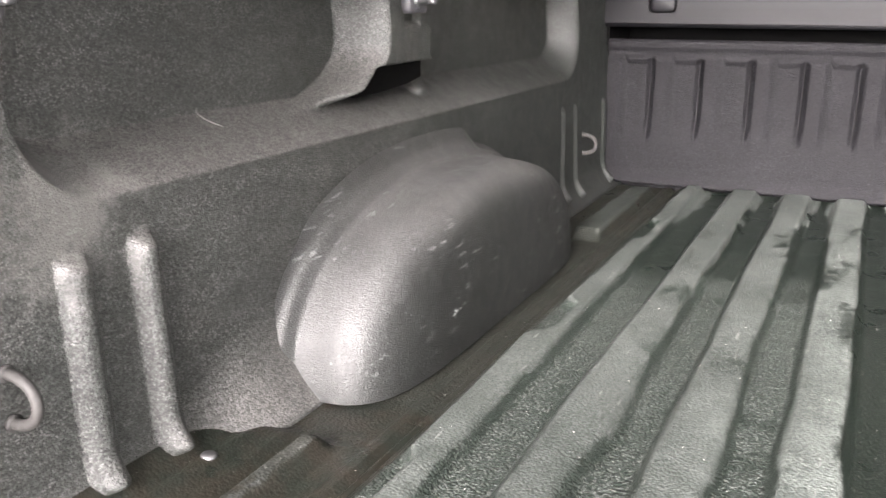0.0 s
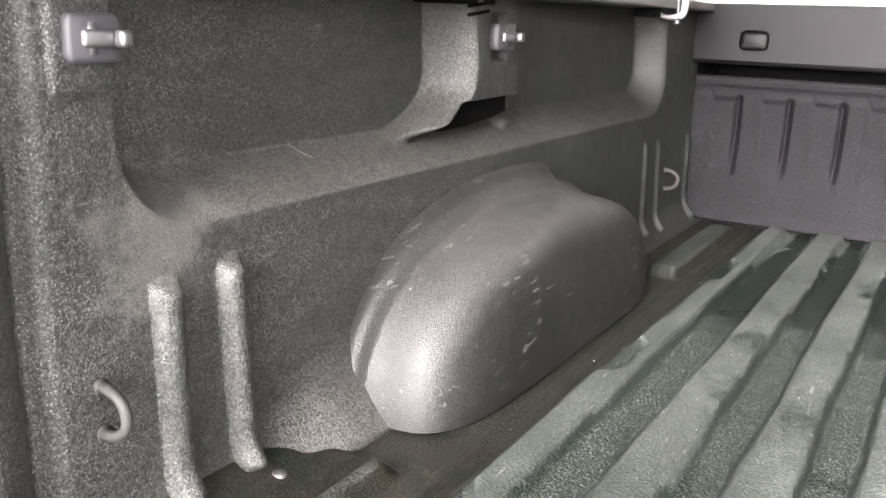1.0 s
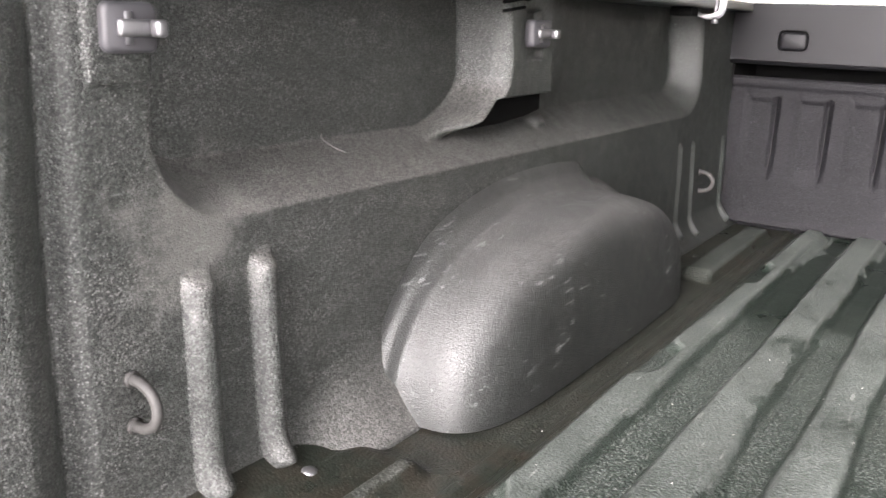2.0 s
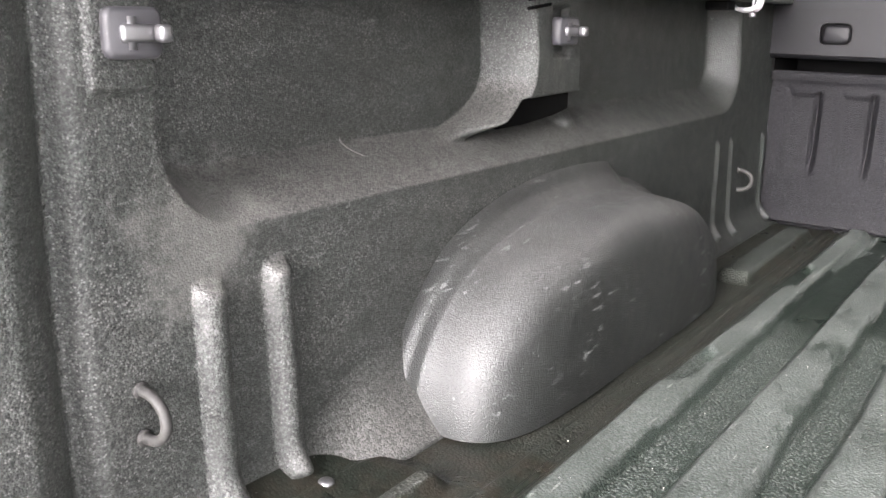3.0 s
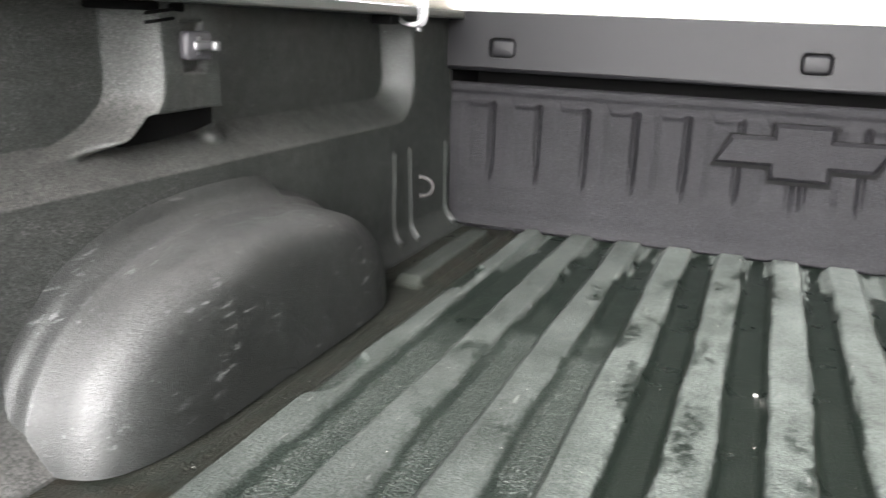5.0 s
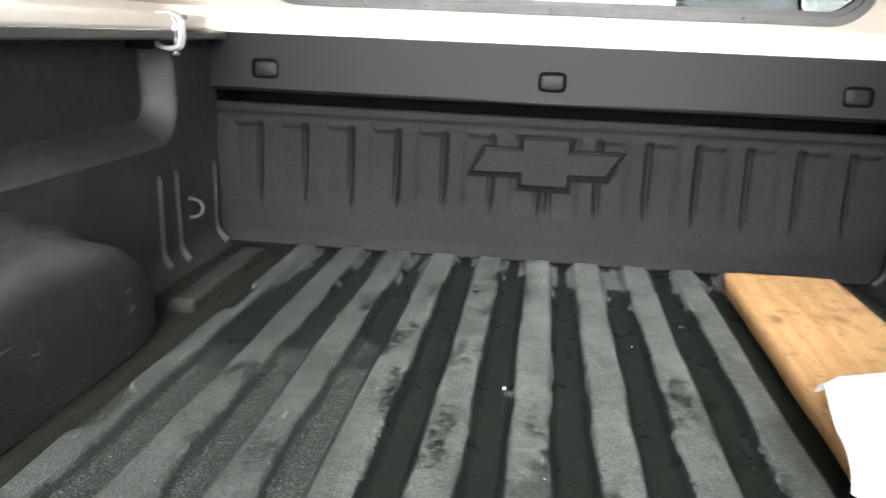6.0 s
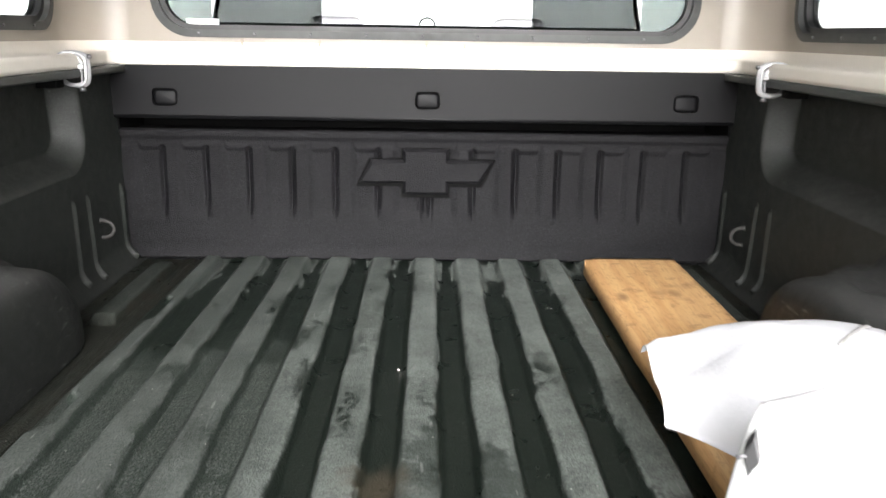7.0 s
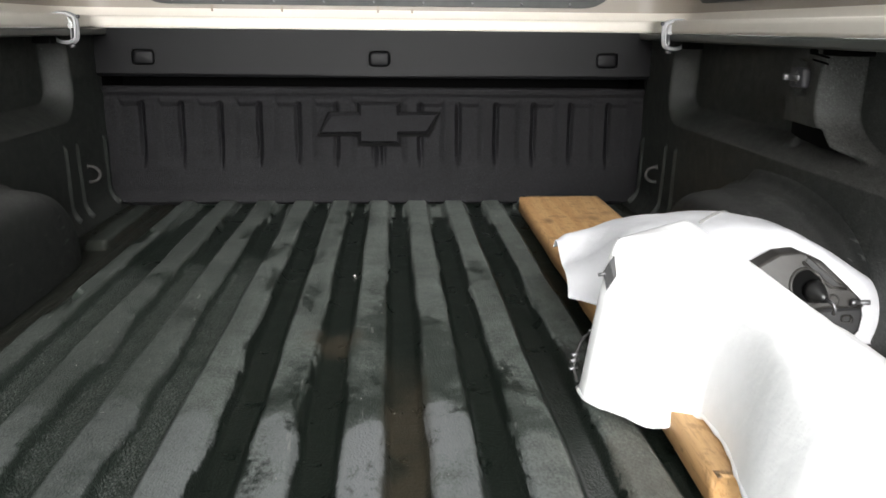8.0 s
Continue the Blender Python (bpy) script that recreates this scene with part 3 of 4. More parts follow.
# pocket round the pillar's tie-down, lump under the block, pad under the rear tie-down
pocket = step(WY, -1.012, -1.004) * (1 - step(WY, -0.957, -0.949)) * step(WZ, 0.404, 0.410) * (1 - step(WZ, 0.468, 0.474))
out = out + 0.012 * pocket
out = out - 0.022 * np.exp(-((WY + 0.897) / 0.020) ** 4 - ((WZ - 0.322) / 0.020) ** 4)
out = out - 0.004 * step(WY, -1.702, -1.698) * (1 - step(WY, -1.638, -1.632)) * step(WZ, 0.398, 0.402)
# pressed beads, the rear groove, the foot
press = bead(WY, WZ, -1.602, 0.0165, 0.020, 0.235, 0.017) + bead(WY, WZ, -1.523, 0.015, 0.018, 0.236, 0.017)
press += bead(WY, WZ, -0.331, 0.009, 0.02, 0.222, 0.007) + bead(WY, WZ, -0.246, 0.009, 0.015, 0.220, 0.007) + bead(WY, WZ, -0.030, 0.009, 0.01, 0.212, 0.007)
out = out - press
out = out + 0.016 * np.exp(-((WY + 1.731) / 0.012) ** 2) - 0.012 * (1 - step(WY, -1.775, -1.742))
cove = step(WY, -1.53, -1.38) * (1 - step(WY, -1.34, -1.25))
foot = np.clip(1 - WZ / (0.060 + 0.060 * cove), 0, 1)
out = out - (0.016 + 0.014 * step(WY, -1.3, -1.1) + 0.034 * cove) * foot ** 2.0
out = out + 0.0012 * np.sin(19 * WY + 2) * np.sin(23 * WZ)
# corner towards the bulkhead
out = out - 0.003 * step(WY, -0.015, 0.03)
walls = {}
for side, tag in ((-1, "wall_west"), (1, "wall_east")):
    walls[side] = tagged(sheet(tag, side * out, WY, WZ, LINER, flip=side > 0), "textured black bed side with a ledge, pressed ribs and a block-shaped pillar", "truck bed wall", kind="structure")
    bm = bmesh.new()
    box(bm, *sorted((side * 0.762, side * 0.96)), -LENGTH, -0.005, 0.494, 0.5125, 0.004)
    part("rail", bm, RAIL, walls[side], "dark bed rail under the canopy edge", smooth=False)
    # near-black rods draw the dark inside of two slots
    for dz in (0.0, 0.011):
        bm = bmesh.new()
        tube(bm, [(side * 0.795, -1.085, 0.468 + dz), (side * 0.792, -1.035, 0.474 + dz)], 0.0022, 6)
        part("slot", bm, SHADE_BLACK, walls[side])
    # near-black boxes paint shade into the gaps below the rail
    part("rail_shade", boxed(*sorted((side * 0.80, side * 0.86)), -1.12, -1.0, 0.482, 0.4935, 0.003), SHADE_BLACK, walls[side])
    part("rail_shade", boxed(*sorted((side * 0.775, side * 0.82)), -0.40, -0.36, 0.476, 0.4935, 0.003), SHADE_BLACK, walls[side])
    # solid near-black plate stands in for the undercut shadow below the block
    hole = [(-1.108, 0.316), (-1.088, 0.336), (-1.068, 0.3515), (-0.919, 0.3535), (-0.919, 0.330), (-0.96, 0.323), (-1.04, 0.317)]
    part("pillar_shade", slab(bmesh.new(), hole, lambda a, b, d, k=side: (k * (0.821 + d), a, b), 0.05), SHADE_BLACK, walls[side], "black plate painting the shade under the pillar block", smooth=False)
    # outer skin, closing the bed side
    part("outer_skin", boxed(*sorted((side * 0.955, side * 0.975)), -LENGTH, 0.03, -0.2, 0.492), RAIL, walls[side], smooth=False)


mark = []
for k in range(9):
    f = k / 8
    my, mz = -1.360 + 0.020 * f ** 2, 0.328 - 0.022 * f ** 0.8
    near = np.argmin((WY - my) ** 2 + (WZ - mz) ** 2)
    mark.append((-float(out.flat[near]) + 0.0004, my, mz))
part("scrape", tube(bmesh.new(), mark, [0.0004 + 0.0010 * math.sin(math.pi * (k + 0.5) / 9) for k in range(9)], 6, 0.5), SCRAPE, walls[-1], "pale curved scrape")


# ---- the bed: wheel arches ----
def wheel_arch(side):
    u = 1 - (1 - np.linspace(0, 1, 110)) ** 1.8
    th = np.linspace(0, math.pi, 120)
    U, T = np.meshgrid(u, th, indexing="ij")
    cy = (1 - 0.0515 * U) * (1 - U ** 5.6) ** (1 / 5.6)
    cz = (1 - 0.009 * U) * (1 - U ** 5.2) ** (1 / 5.2)
    e = 2 / 2.378
    c, s = np.cos(T), np.sin(T)
    flare = 0.014 * np.clip(1 - U / 0.06, 0, 1) ** 1.5 + 0.0130 * (1 - step(U, 0.10, 0.20)) - 0.003 * np.exp(-((U - 0.36) / 0.18) ** 2)
    px = side * (0.792 - 0.1425 * U)
    py = -0.9625 - (0.3864 * cy + flare) * np.sign(c) * np.abs(c) ** e
    lump = 0.024 * np.exp(-(U / 0.085) ** 2) * (1 - step(py, -0.84, -0.78))
    pz = (0.2105 * cz + 0.6 * flare + lump) * np.abs(s) ** e
    pz = pz + 0.0016 * np.sin(9 * T + 4 * U) * np.sin(7 * U) * np.abs(s)
    # the dented, creased top
    dent = np.exp(-((px * side - 0.735) / 0.020) ** 2 - ((py + 0.90) / 0.045) ** 2)
    crease = np.exp(-((px * side - 0.728) / 0.006) ** 2 - ((py + 0.90) / 0.022) ** 2)
    swell = np.exp(-((px * side - 0.765) / 0.025) ** 2 - ((py + 1.02) / 0.16) ** 2)
    pz = pz - 0.006 * dent - 0.005 * crease + 0.004 * swell * np.abs(s)
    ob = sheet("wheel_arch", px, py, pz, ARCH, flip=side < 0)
    tagged(ob, "rounded wheel arch in worn black coating, rising from the bed floor", "wheel arch", "wheel arches", "structure")
    return ob


for side in (-1, 1):
    wheel_arch(side)

# ---- the bed: bulkhead ----
bulk = holder("wall_north", "black bulkhead with fluted lower panel and smooth header", "truck bed wall", kind="structure")
fx = np.linspace(-0.815, 0.815, 1000)
fz = np.linspace(-0.012, 0.351, 110)
FX, FZ = np.meshgrid(fx, fz, indexing="ij")
slit_x = 0.0125 + 0.007 * np.clip(1 - FZ / 0.2, 0, 1) ** 2
flute = (np.abs(FX) - slit_x + 0.012) % 0.1127 - 0.012
flute = np.where(np.abs(FX) > 0.0125 + 6.85 * 0.1127, 0.09, flute)
groove = step(flute, -0.005, 0.004) * (1 - step(flute, 0.052, 0.076))
slit = np.exp(-((flute + 0.001) / 0.0072) ** 2)
top = 0.299 + 0.016 * step(flute, 0.052, 0.070)
ends = step(FZ, 0.105, 0.150) * (1 - step(FZ, top - 0.008, top + 0.010))
FYv = 0.0080 * groove * ends + 0.0125 * slit * step(FZ, 0.090, 0.190) * (1 - step(FZ, 0.298, 0.312))
FYv = FYv + 0.005 * step(FZ, 0.300, 0.316) * (1 - step(FZ, 0.322, 0.334))
FYv = FYv + 0.014 * step(FZ, 0.346, 0.354) - 0.012 * (1 - step(FZ, -0.01, 0.05)) - 0.004 * (1 - step(FZ, 0.05, 0.11))
far_x, far_z = np.maximum(np.abs(FX) - 0.752, 0), np.maximum(0.050 - FZ, 0)
round_off = 0.05 * step(np.hypot(far_x, far_z), 0.040, 0.050)
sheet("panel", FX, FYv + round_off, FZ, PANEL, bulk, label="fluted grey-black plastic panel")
# shelf, ends, back and underside are near-black: the gap's shade is in their colour
part("shelf", boxed(-0.84, 0.84, 0.012, 0.20, 0.315, 0.338, 0.003), SHADE_BLACK, bulk, smooth=False)
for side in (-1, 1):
    part("gap_end", boxed(*sorted((side * 0.793, side * 0.85)), 0.004, 0.205, 0.335, 0.39), SHADE_BLACK, bulk, smooth=False)
part("gap_back", boxed(-0.84, 0.84, 0.200, 0.21, 0.32, 0.40), SHADE_BLACK, bulk, smooth=False)
hole_x = (-0.667, 0.004, 0.671)
edges = (-0.802, -0.332, 0.338, 0.802)
bm = bmesh.new()
for k, hx in enumerate(hole_x):
    hole = [(hx + u, 0.433 + v) for u, v in rounded(0.0325, 0.0228, 0.013, 6)]
    ring_plate(bm, rim_rect(edges[k], edges[k + 1], 0.383, 0.512, 6), hole, lambda a, b, d: (a, -0.014 + d - 0.006 * (b - 0.383), b), 0.012)
header = part("header", bm, HEADER, bulk, "smooth dark grey plastic header", smooth=False)
part("header_lip", tube(bmesh.new(), [(-0.80, -0.007, 0.3855), (0.80, -0.007, 0.3855)], 0.0075, 12), HEADER, bulk)
part("header_underside", boxed(-0.84, 0.84, -0.006, 0.20, 0.379, 0.386), SHADE_BLACK, bulk, smooth=False)
for hx in hole_x:
    bm = slab(bmesh.new(), [(hx + u, 0.432 + v) for u, v in rounded(0.0288, 0.0194, 0.0115, 6)], lambda a, b, d: (a, -0.0085 + d, b), 0.010, 0.006, 0.002)
    part("cutout_pad", bm, HEADER, header)
    # near-black back paints the shade inside the cutout
    part("cutout_back", boxed(hx - 0.045, hx + 0.045, 0.0005, 0.004, 0.40, 0.466), SHADE_BLACK, header, smooth=False)
# raised emblem, a plain cross of a block and a slanted bar
arm = [(0.060, 0.031), (0.178, 0.031), (0.144, -0.031), (0.060, -0.031), (0.060, -0.060), (-0.060, -0.060), (-0.060, -0.031), (-0.178, -0.031), (-0.144, 0.031), (-0.060, 0.031), (-0.060, 0.060), (0.060, 0.060)]
bm = slab(bmesh.new(), [(0.001 + u, 0.247 + v) for u, v in arm], lambda a, b, d: (a, -0.005 + d, b), 0.03, 0.011, 0.009)
part("emblem", bm, PANEL, bulk, "raised black cross-shaped emblem", smooth=False)
# black plate, wider below, paints the shadow outline round the emblem
arm2 = [(u + math.copysign(0.0038, u) * (1.7 if abs(u) > 0.1 else 1), v - 0.0035 + math.copysign(0.0056, v)) for u, v in arm]
part("emblem_shade", slab(bmesh.new(), [(0.001 + u, 0.247 + v) for u, v in arm2], lambda a, b, d: (a, -0.003 + d, b), 0.012), SHADE_BLACK, bulk, smooth=False)
part("bulkhead_back", boxed(-0.95, 0.95, 0.212, 0.225, -0.2, 0.512), BLACK, bulk, smooth=False)


# ---- tie-downs ----
def tie_down():
    ob = holder("tie_down", "grey plastic tie-down plate with zinc cleat on bed side", "tie-down", "tie-down cleats")
    place = lambda a, b, d: (0.010 - d, a, b)
    part("base_plate", slab(bmesh.new(), rounded(0.027, 0.0185, 0.008, 4), place, 0.012, 0.003, 0.002), SMOKE, ob, "worn grey nylon base plate")
    bm = bmesh.new()
    tube(bm, [(0.008, -0.004, -0.012), (0.008, -0.004, 0.012)], 0.006, 10)
    part("pivot", bm, ZINC, ob)
    bm = bmesh.new()
    box(bm, 0.010, 0.017, -0.016, 0.024, -0.0065, 0.0065, 0.003)
    box(bm, 0.017, 0.028, 0.012, 0.024, -0.0065, 0.0065, 0.003)
    part("cleat", bm, ZINC, ob, "bright zinc cleat")
    return ob


first = tie_down()
copy_thing(first, pose(-0.797, -0.990, 0.440))
copy_thing(first, pose(0.797, -0.990, 0.440, 0, 0, 180) @ Matrix.Diagonal((1, -1, 1, 1)))
first.matrix_basis = pose(-0.786, -1.667, 0.442) @ Matrix.Diagonal((1, 0.87, 1, 1))


# ---- lower tie rings ----
def tie_ring():
    ob = holder("tie_ring", "bent steel tie loop coated black, fixed low on the bed side", "tie ring", "tie rings")
    pts = [(-0.02, 0, 0.021), (0.0, 0, 0.021)] + [(0.006 + 0.026 * math.sin(a), 0, 0.021 * math.cos(a)) for a in (math.pi * k / 12 for k in range(13))] + [(0.0, 0, -0.021), (-0.02, 0, -0.021)]
    part("loop", tube(bmesh.new(), pts, 0.0048, 10), COATED, ob)
    for dz in (0.021, -0.021):
        part("washer", tube(bmesh.new(), [(0.0, 0, dz), (0.003, 0, dz)], 0.0075, 12), COATED, ob)
    return ob


ring = tie_ring()
ring.matrix_basis = pose(-0.787, -1.678, 0.142)
copy_thing(ring, pose(-0.789, -0.188, 0.125))
copy_thing(ring, pose(0.789, -0.188, 0.125, 0, 0, 180))
copy_thing(ring, pose(0.787, -1.678, 0.142, 0, 0, 180))

# ---- canopy ----
ZF = 0.538
ROOF = 1.12
shell = holder("canopy", "cream fibreglass canopy over the truck bed with rubber-framed windows", "truck canopy", kind="structure")


def plan_outline(grow, n=10):
    """Wall line of the canopy seen from above, from the rear west end round the front to the rear east end."""
    r = 0.13
    pts = [(-0.905 - grow, -1.86), (-0.905 - grow, -0.06)]
    west = [(-0.905 + r - (r + grow) * math.cos(a), -0.06 + (r + grow) * math.sin(a)) for a in (math.pi / 2 * k / n for k in range(n + 1))]
    return pts[:1] + west + [(-x, y) for x, y in west[::-1]] + [(0.905 + grow, -1.86)]


# flange on the bed rails
inner = [(-0.765, -1.86), (-0.765, -0.30), (-0.785, -0.17), (-0.795, -0.04), (-0.77, -0.018), (0.77, -0.018), (0.795, -0.04), (0.785, -0.17), (0.765, -0.30), (0.765, -1.86)]


def along(line, n):
    """n points at even steps along an open line."""
    v = [Vector((*p, 0)) for p in line]
    acc = [0.0]
    for a, b in zip(v, v[1:]):
        acc.append(acc[-1] + (b - a).length)
    res = []
    for k in range(n):
        s_ = acc[-1] * k / (n - 1)
        i = max(j for j in range(len(v) - 1) if acc[j] <= s_ + 1e-9)
        f = (s_ - acc[i]) / max(acc[i + 1] - acc[i], 1e-9)
        q = v[i].lerp(v[i + 1], min(f, 1))
        res.append((q.x, q.y))
    return res


N = 240
ia, oa = np.array(along(inner, N)), np.array(along(plan_outline(0.0), N))
prof = [(0.12, 0.5135), (0.0, 0.5135), (0.0, 0.522), (0.0, 0.536), (0.015, 0.543), (0.05, 0.5465), (0.11, 0.5465), (0.16, 0.543), (0.18, 0.536), (0.24, 0.533), (0.7, ZF), (0.86, 0.541), (0.95, 0.550), (1.0, 0.570)]
f_ = np.array([p[0] for p in prof])[None, :]
PX = ia[:, :1] * (1 - f_) + oa[:, :1] * f_
PY = ia[:, 1:] * (1 - f_) + oa[:, 1:] * f_
PZ = np.broadcast_to(np.array([p[1] for p in prof])[None, :], PX.shape)
sheet("flange", PX, PY, PZ, LIP, shell, flip=True, label="pale edge flange resting on the bed rails")

# walls of the canopy, each with a real window hole
FRONT_Y = 0.07


def window_in(name, pane_material, cu, cv, w, h, r, place, label):
    """Rubber gasket, inner frame, pane, screws along the sill."""
    win = holder(name, label, "window", "canopy windows", "structure")
    big, mid_, small = rounded(w, h, r, 10), rounded(w - 0.020, h - 0.020, r - 0.016, 10), rounded(w - 0.032, h - 0.032, r - 0.024, 10)
    off = lambda pts: [(cu + a, cv + b) for a, b in pts]
    gasket = part("gasket", ring_plate(bmesh.new(), off(big), off(mid_), lambda a, b, d: place(a, b, d - 0.010), 0.05), RUBBER, win, "weathered black rubber gasket", smooth=False)
    part("window_frame", ring_plate(bmesh.new(), off(rounded(w - 0.019, h - 0.019, r - 0.015, 10)), off(small), lambda a, b, d: place(a, b, d + 0.004), 0.03), BLACK, win, smooth=False)
    part("pane", slab(bmesh.new(), off(rounded(w - 0.03, h - 0.03, r - 0.023, 10)), lambda a, b, d: place(a, b, d + 0.018), 0.004), pane_material, win, smooth=False)
    for k in range(int(2 * w / 0.145)):
        u = cu - w + 0.12 + k * 0.145
        if u < cu + w - 0.08:
            bm = bmesh.new()
            c0, c1 = Vector(place(u, cv - h + 0.011, -0.010)), Vector(place(u, cv - h + 0.011, -0.0125))
            tube(bm, [c0, c1], 0.0035, 8)
            part("screw", bm, ZINC, gasket)
    return win


# front wall
w, h, r = 0.712, 0.185, 0.10
cv = 0.582 + h
hole = rounded(w - 0.006, h - 0.006, r - 0.005, 10)
bm = ring_plate(bmesh.new(), rim_rect(-0.776, 0.776, 0.565, ROOF, 10), [(a, cv + b) for a, b in hole], lambda a, b, d: (a, FRONT_Y + d, b), 0.012)
part("front_wall", bm, CREAM, shell, "cream gelcoat with grimy streaks", smooth=False)
window_in("window_1", CLEAR, 0.0, cv, w, h, r, lambda a, b, d: (a, FRONT_Y + d, b), "wide fixed front window of the canopy in a black rubber gasket")
front_win = bpy.data.objects["window_1"]
part("sticker", boxed(-0.628, -0.543, FRONT_Y + 0.012, FRONT_Y + 0.0145, 0.6135, 0.629), WHITE, front_win, "white maker's sticker", smooth=False)
for sx, sz, ln in ((-0.482, 0.5665, 0.014), (-0.28, 0.5665, 0.012), (0.0, 0.5665, 0.022), (0.10, 0.5665, 0.008)):
    part("grime_streak", boxed(sx - 0.003, sx + 0.003, FRONT_Y - 0.0022, FRONT_Y, sz - 0.004, sz + ln), GRIME, shell, smooth=False)
# side walls
for side, nm in ((-1, "window_2"), (1, "window_3")):
    w, h, r = 0.70, 0.175, 0.075
    cu, cv = -0.79, 0.594 + h
    hole = rounded(w - 0.006, h - 0.006, r - 0.005, 10)
    place = lambda a, b, d, s=side: (s * (0.905 + d), a, b)
    bm = ring_plate(bmesh.new(), rim_rect(-1.86, -0.06, 0.565, ROOF, 10), [(cu + a, cv + b) for a, b in hole], place, 0.012)
    part("side_wall", bm, CREAM, shell, smooth=False)
    window_in(nm, PANE, cu, cv, w, h, r, place, "long side window of the canopy in a black rubber gasket")
# rounded corners and roof
for side in (-1, 1):
    a = np.linspace(0, math.pi / 2, 14)
    A, ZZ = np.meshgrid(a, np.linspace(0.565, ROOF, 12), indexing="ij")
    sheet("corner", side * (0.775 + 0.13 * np.cos(A)), -0.06 + 0.13 * np.sin(A), ZZ, CREAM, shell, flip=side > 0)
part("roof", boxed(-0.93, 0.93, -1.88, 0.10, ROOF + 0.012, ROOF + 0.03, 0.006), CREAM, shell, "cream canopy roof", smooth=False)
# added out of view: a dull ceiling that cuts bounce light from the roof
part("unseen_lining", boxed(-0.90, 0.90, -1.86, 0.06, ROOF, ROOF + 0.01, 0.003), LINING, shell, "unseen grey lining added to dim the light from above", smooth=False)


# ---- clamps ----
def canopy_clamp():
    """A cast C-clamp that grips flange and rail; its back faces the bed's middle."""
    ob = holder("canopy_clamp", "cast aluminium clamp gripping the canopy flange to the bed rail", "clamp", "canopy clamps")
    pts = [(-0.062, 0, 0.027), (-0.056, 0, 0.034), (-0.040, 0, 0.037), (-0.020, 0, 0.036), (-0.006, 0, 0.031), (0.001, 0, 0.022), (0.002, 0, 0.0), (0.0, 0, -0.022), (-0.008, 0, -0.031), (-0.028, 0, -0.034), (-0.046, 0, -0.031), (-0.058, 0, -0.022)]
    fine = [Vector(pts[0])]
    for i in range(len(pts) - 1):
        p0, p1, p2, p3 = (Vector(pts[min(max(i + j, 0), len(pts) - 1)]) for j in (-1, 0, 1, 2))
        for k in range(1, 5):
            s_ = k / 4
            fine.append(0.5 * (2 * p1 + (p2 - p0) * s_ + (2 * p0 - 5 * p1 + 4 * p2 - p3) * s_ ** 2 + (3 * p1 - p0 - 3 * p2 + p3) * s_ ** 3))
    bm = bmesh.new()
    taper = [0.0032 + 0.0026 * min(1, 4 * min(k, len(fine) - 1 - k) / len(fine)) for k in range(len(fine))]
    for dy in (-0.008, 0.008):
        tube(bm, [p + Vector((0, dy, 0)) for p in fine], [0.68 * r_ for r_ in taper], 8)
    tube(bm, fine, [0.5 * r_ for r_ in taper], 8, 2.6)
    part("jaw", bm, ALLOY, ob, "pale cast aluminium jaw")
    hook = [(-0.058, 0, 0.024), (-0.036, 0, 0.027), (-0.018, 0, 0.024), (-0.012, 0, 0.015), (-0.016, 0, -0.002), (-0.024, 0, -0.003)]
    part("hook", tube(bmesh.new(), hook, 0.0036, 8, 1.8), ALLOY, ob)
    part("bolt", tube(bmesh.new(), [(-0.012, 0, -0.044), (-0.012, 0, 0.004)], 0.0036, 8), ZINC, ob)
    part("bolt_head", tube(bmesh.new(), [(-0.012, 0, -0.047), (-0.012, 0, -0.038)], 0.0075, 6), ZINC, ob)
    part("pad", boxed(-0.026, -0.004, -0.009, 0.009, 0.002, 0.012, 0.002), ALLOY, ob)
    part("nut", tube(bmesh.new(), [(0.004, 0, 0.029), (0.011, 0, 0.029)], 0.005, 6), ZINC, ob)
    return ob


clamp = canopy_clamp()
clamp.matrix_basis = pose(-0.748, -0.30, 0.511, 0, 0, -6)
copy_thing(clamp, pose(0.748, -0.30, 0.509, 0, 0, 186))

# ---- timber plank ----
PL, PW, PH = 1.625, 0.232, 0.038
bm = bmesh.new()
box(bm, -PW / 2, PW / 2, -PL, 0, 0, PH)
bmesh.ops.subdivide_edges(bm, edges=[e for e in bm.edges if abs(e.verts[0].co.y - e.verts[1].co.y) > 1], cuts=80, use_grid_fill=True)
bmesh.ops.subdivide_edges(bm, edges=[e for e in bm.edges if abs(e.verts[0].co.x - e.verts[1].co.x) > 0.1], cuts=16, use_grid_fill=True)
for v in bm.verts:
    x, y, z = v.co
    if z > PH / 2:
        v.co.z += 0.0016 * noise.noise(Vector((x * 9, y * 5, 3)))
    if abs(x) > PW / 2 - 1e-4:
        v.co.x += 0.0025 * noise.noise(Vector((z * 30, y * 6, 7))) - math.copysign(0.0025, x) * (z > PH / 2)
    if y > -1e-4:
        v.co.y -= 0.025 * max(0, (-x - 0.072) / 0.037) ** 2 + 0.004 * (z > PH / 2)
    if y < -PL + 1e-4:
        v.co.y += 0.014 * (x / PW + 0.5) + 0.026 * noise.noise(Vector((x * 34, 1, z * 26))) + 0.012 * (z > PH / 2) + 0.022 * max(0, (-x - 0.05) / 0.059)
plank = part("plank", bm, TIMBER)
plank.matrix_basis = pose(0.516, -0.150, 0.0188, 0, 0, 0.0) @ pose(0, 0, 0, 0, 0, -0.55)
tagged(plank, "thick orange-brown timber plank with chipped end on floor ridges", "plank")


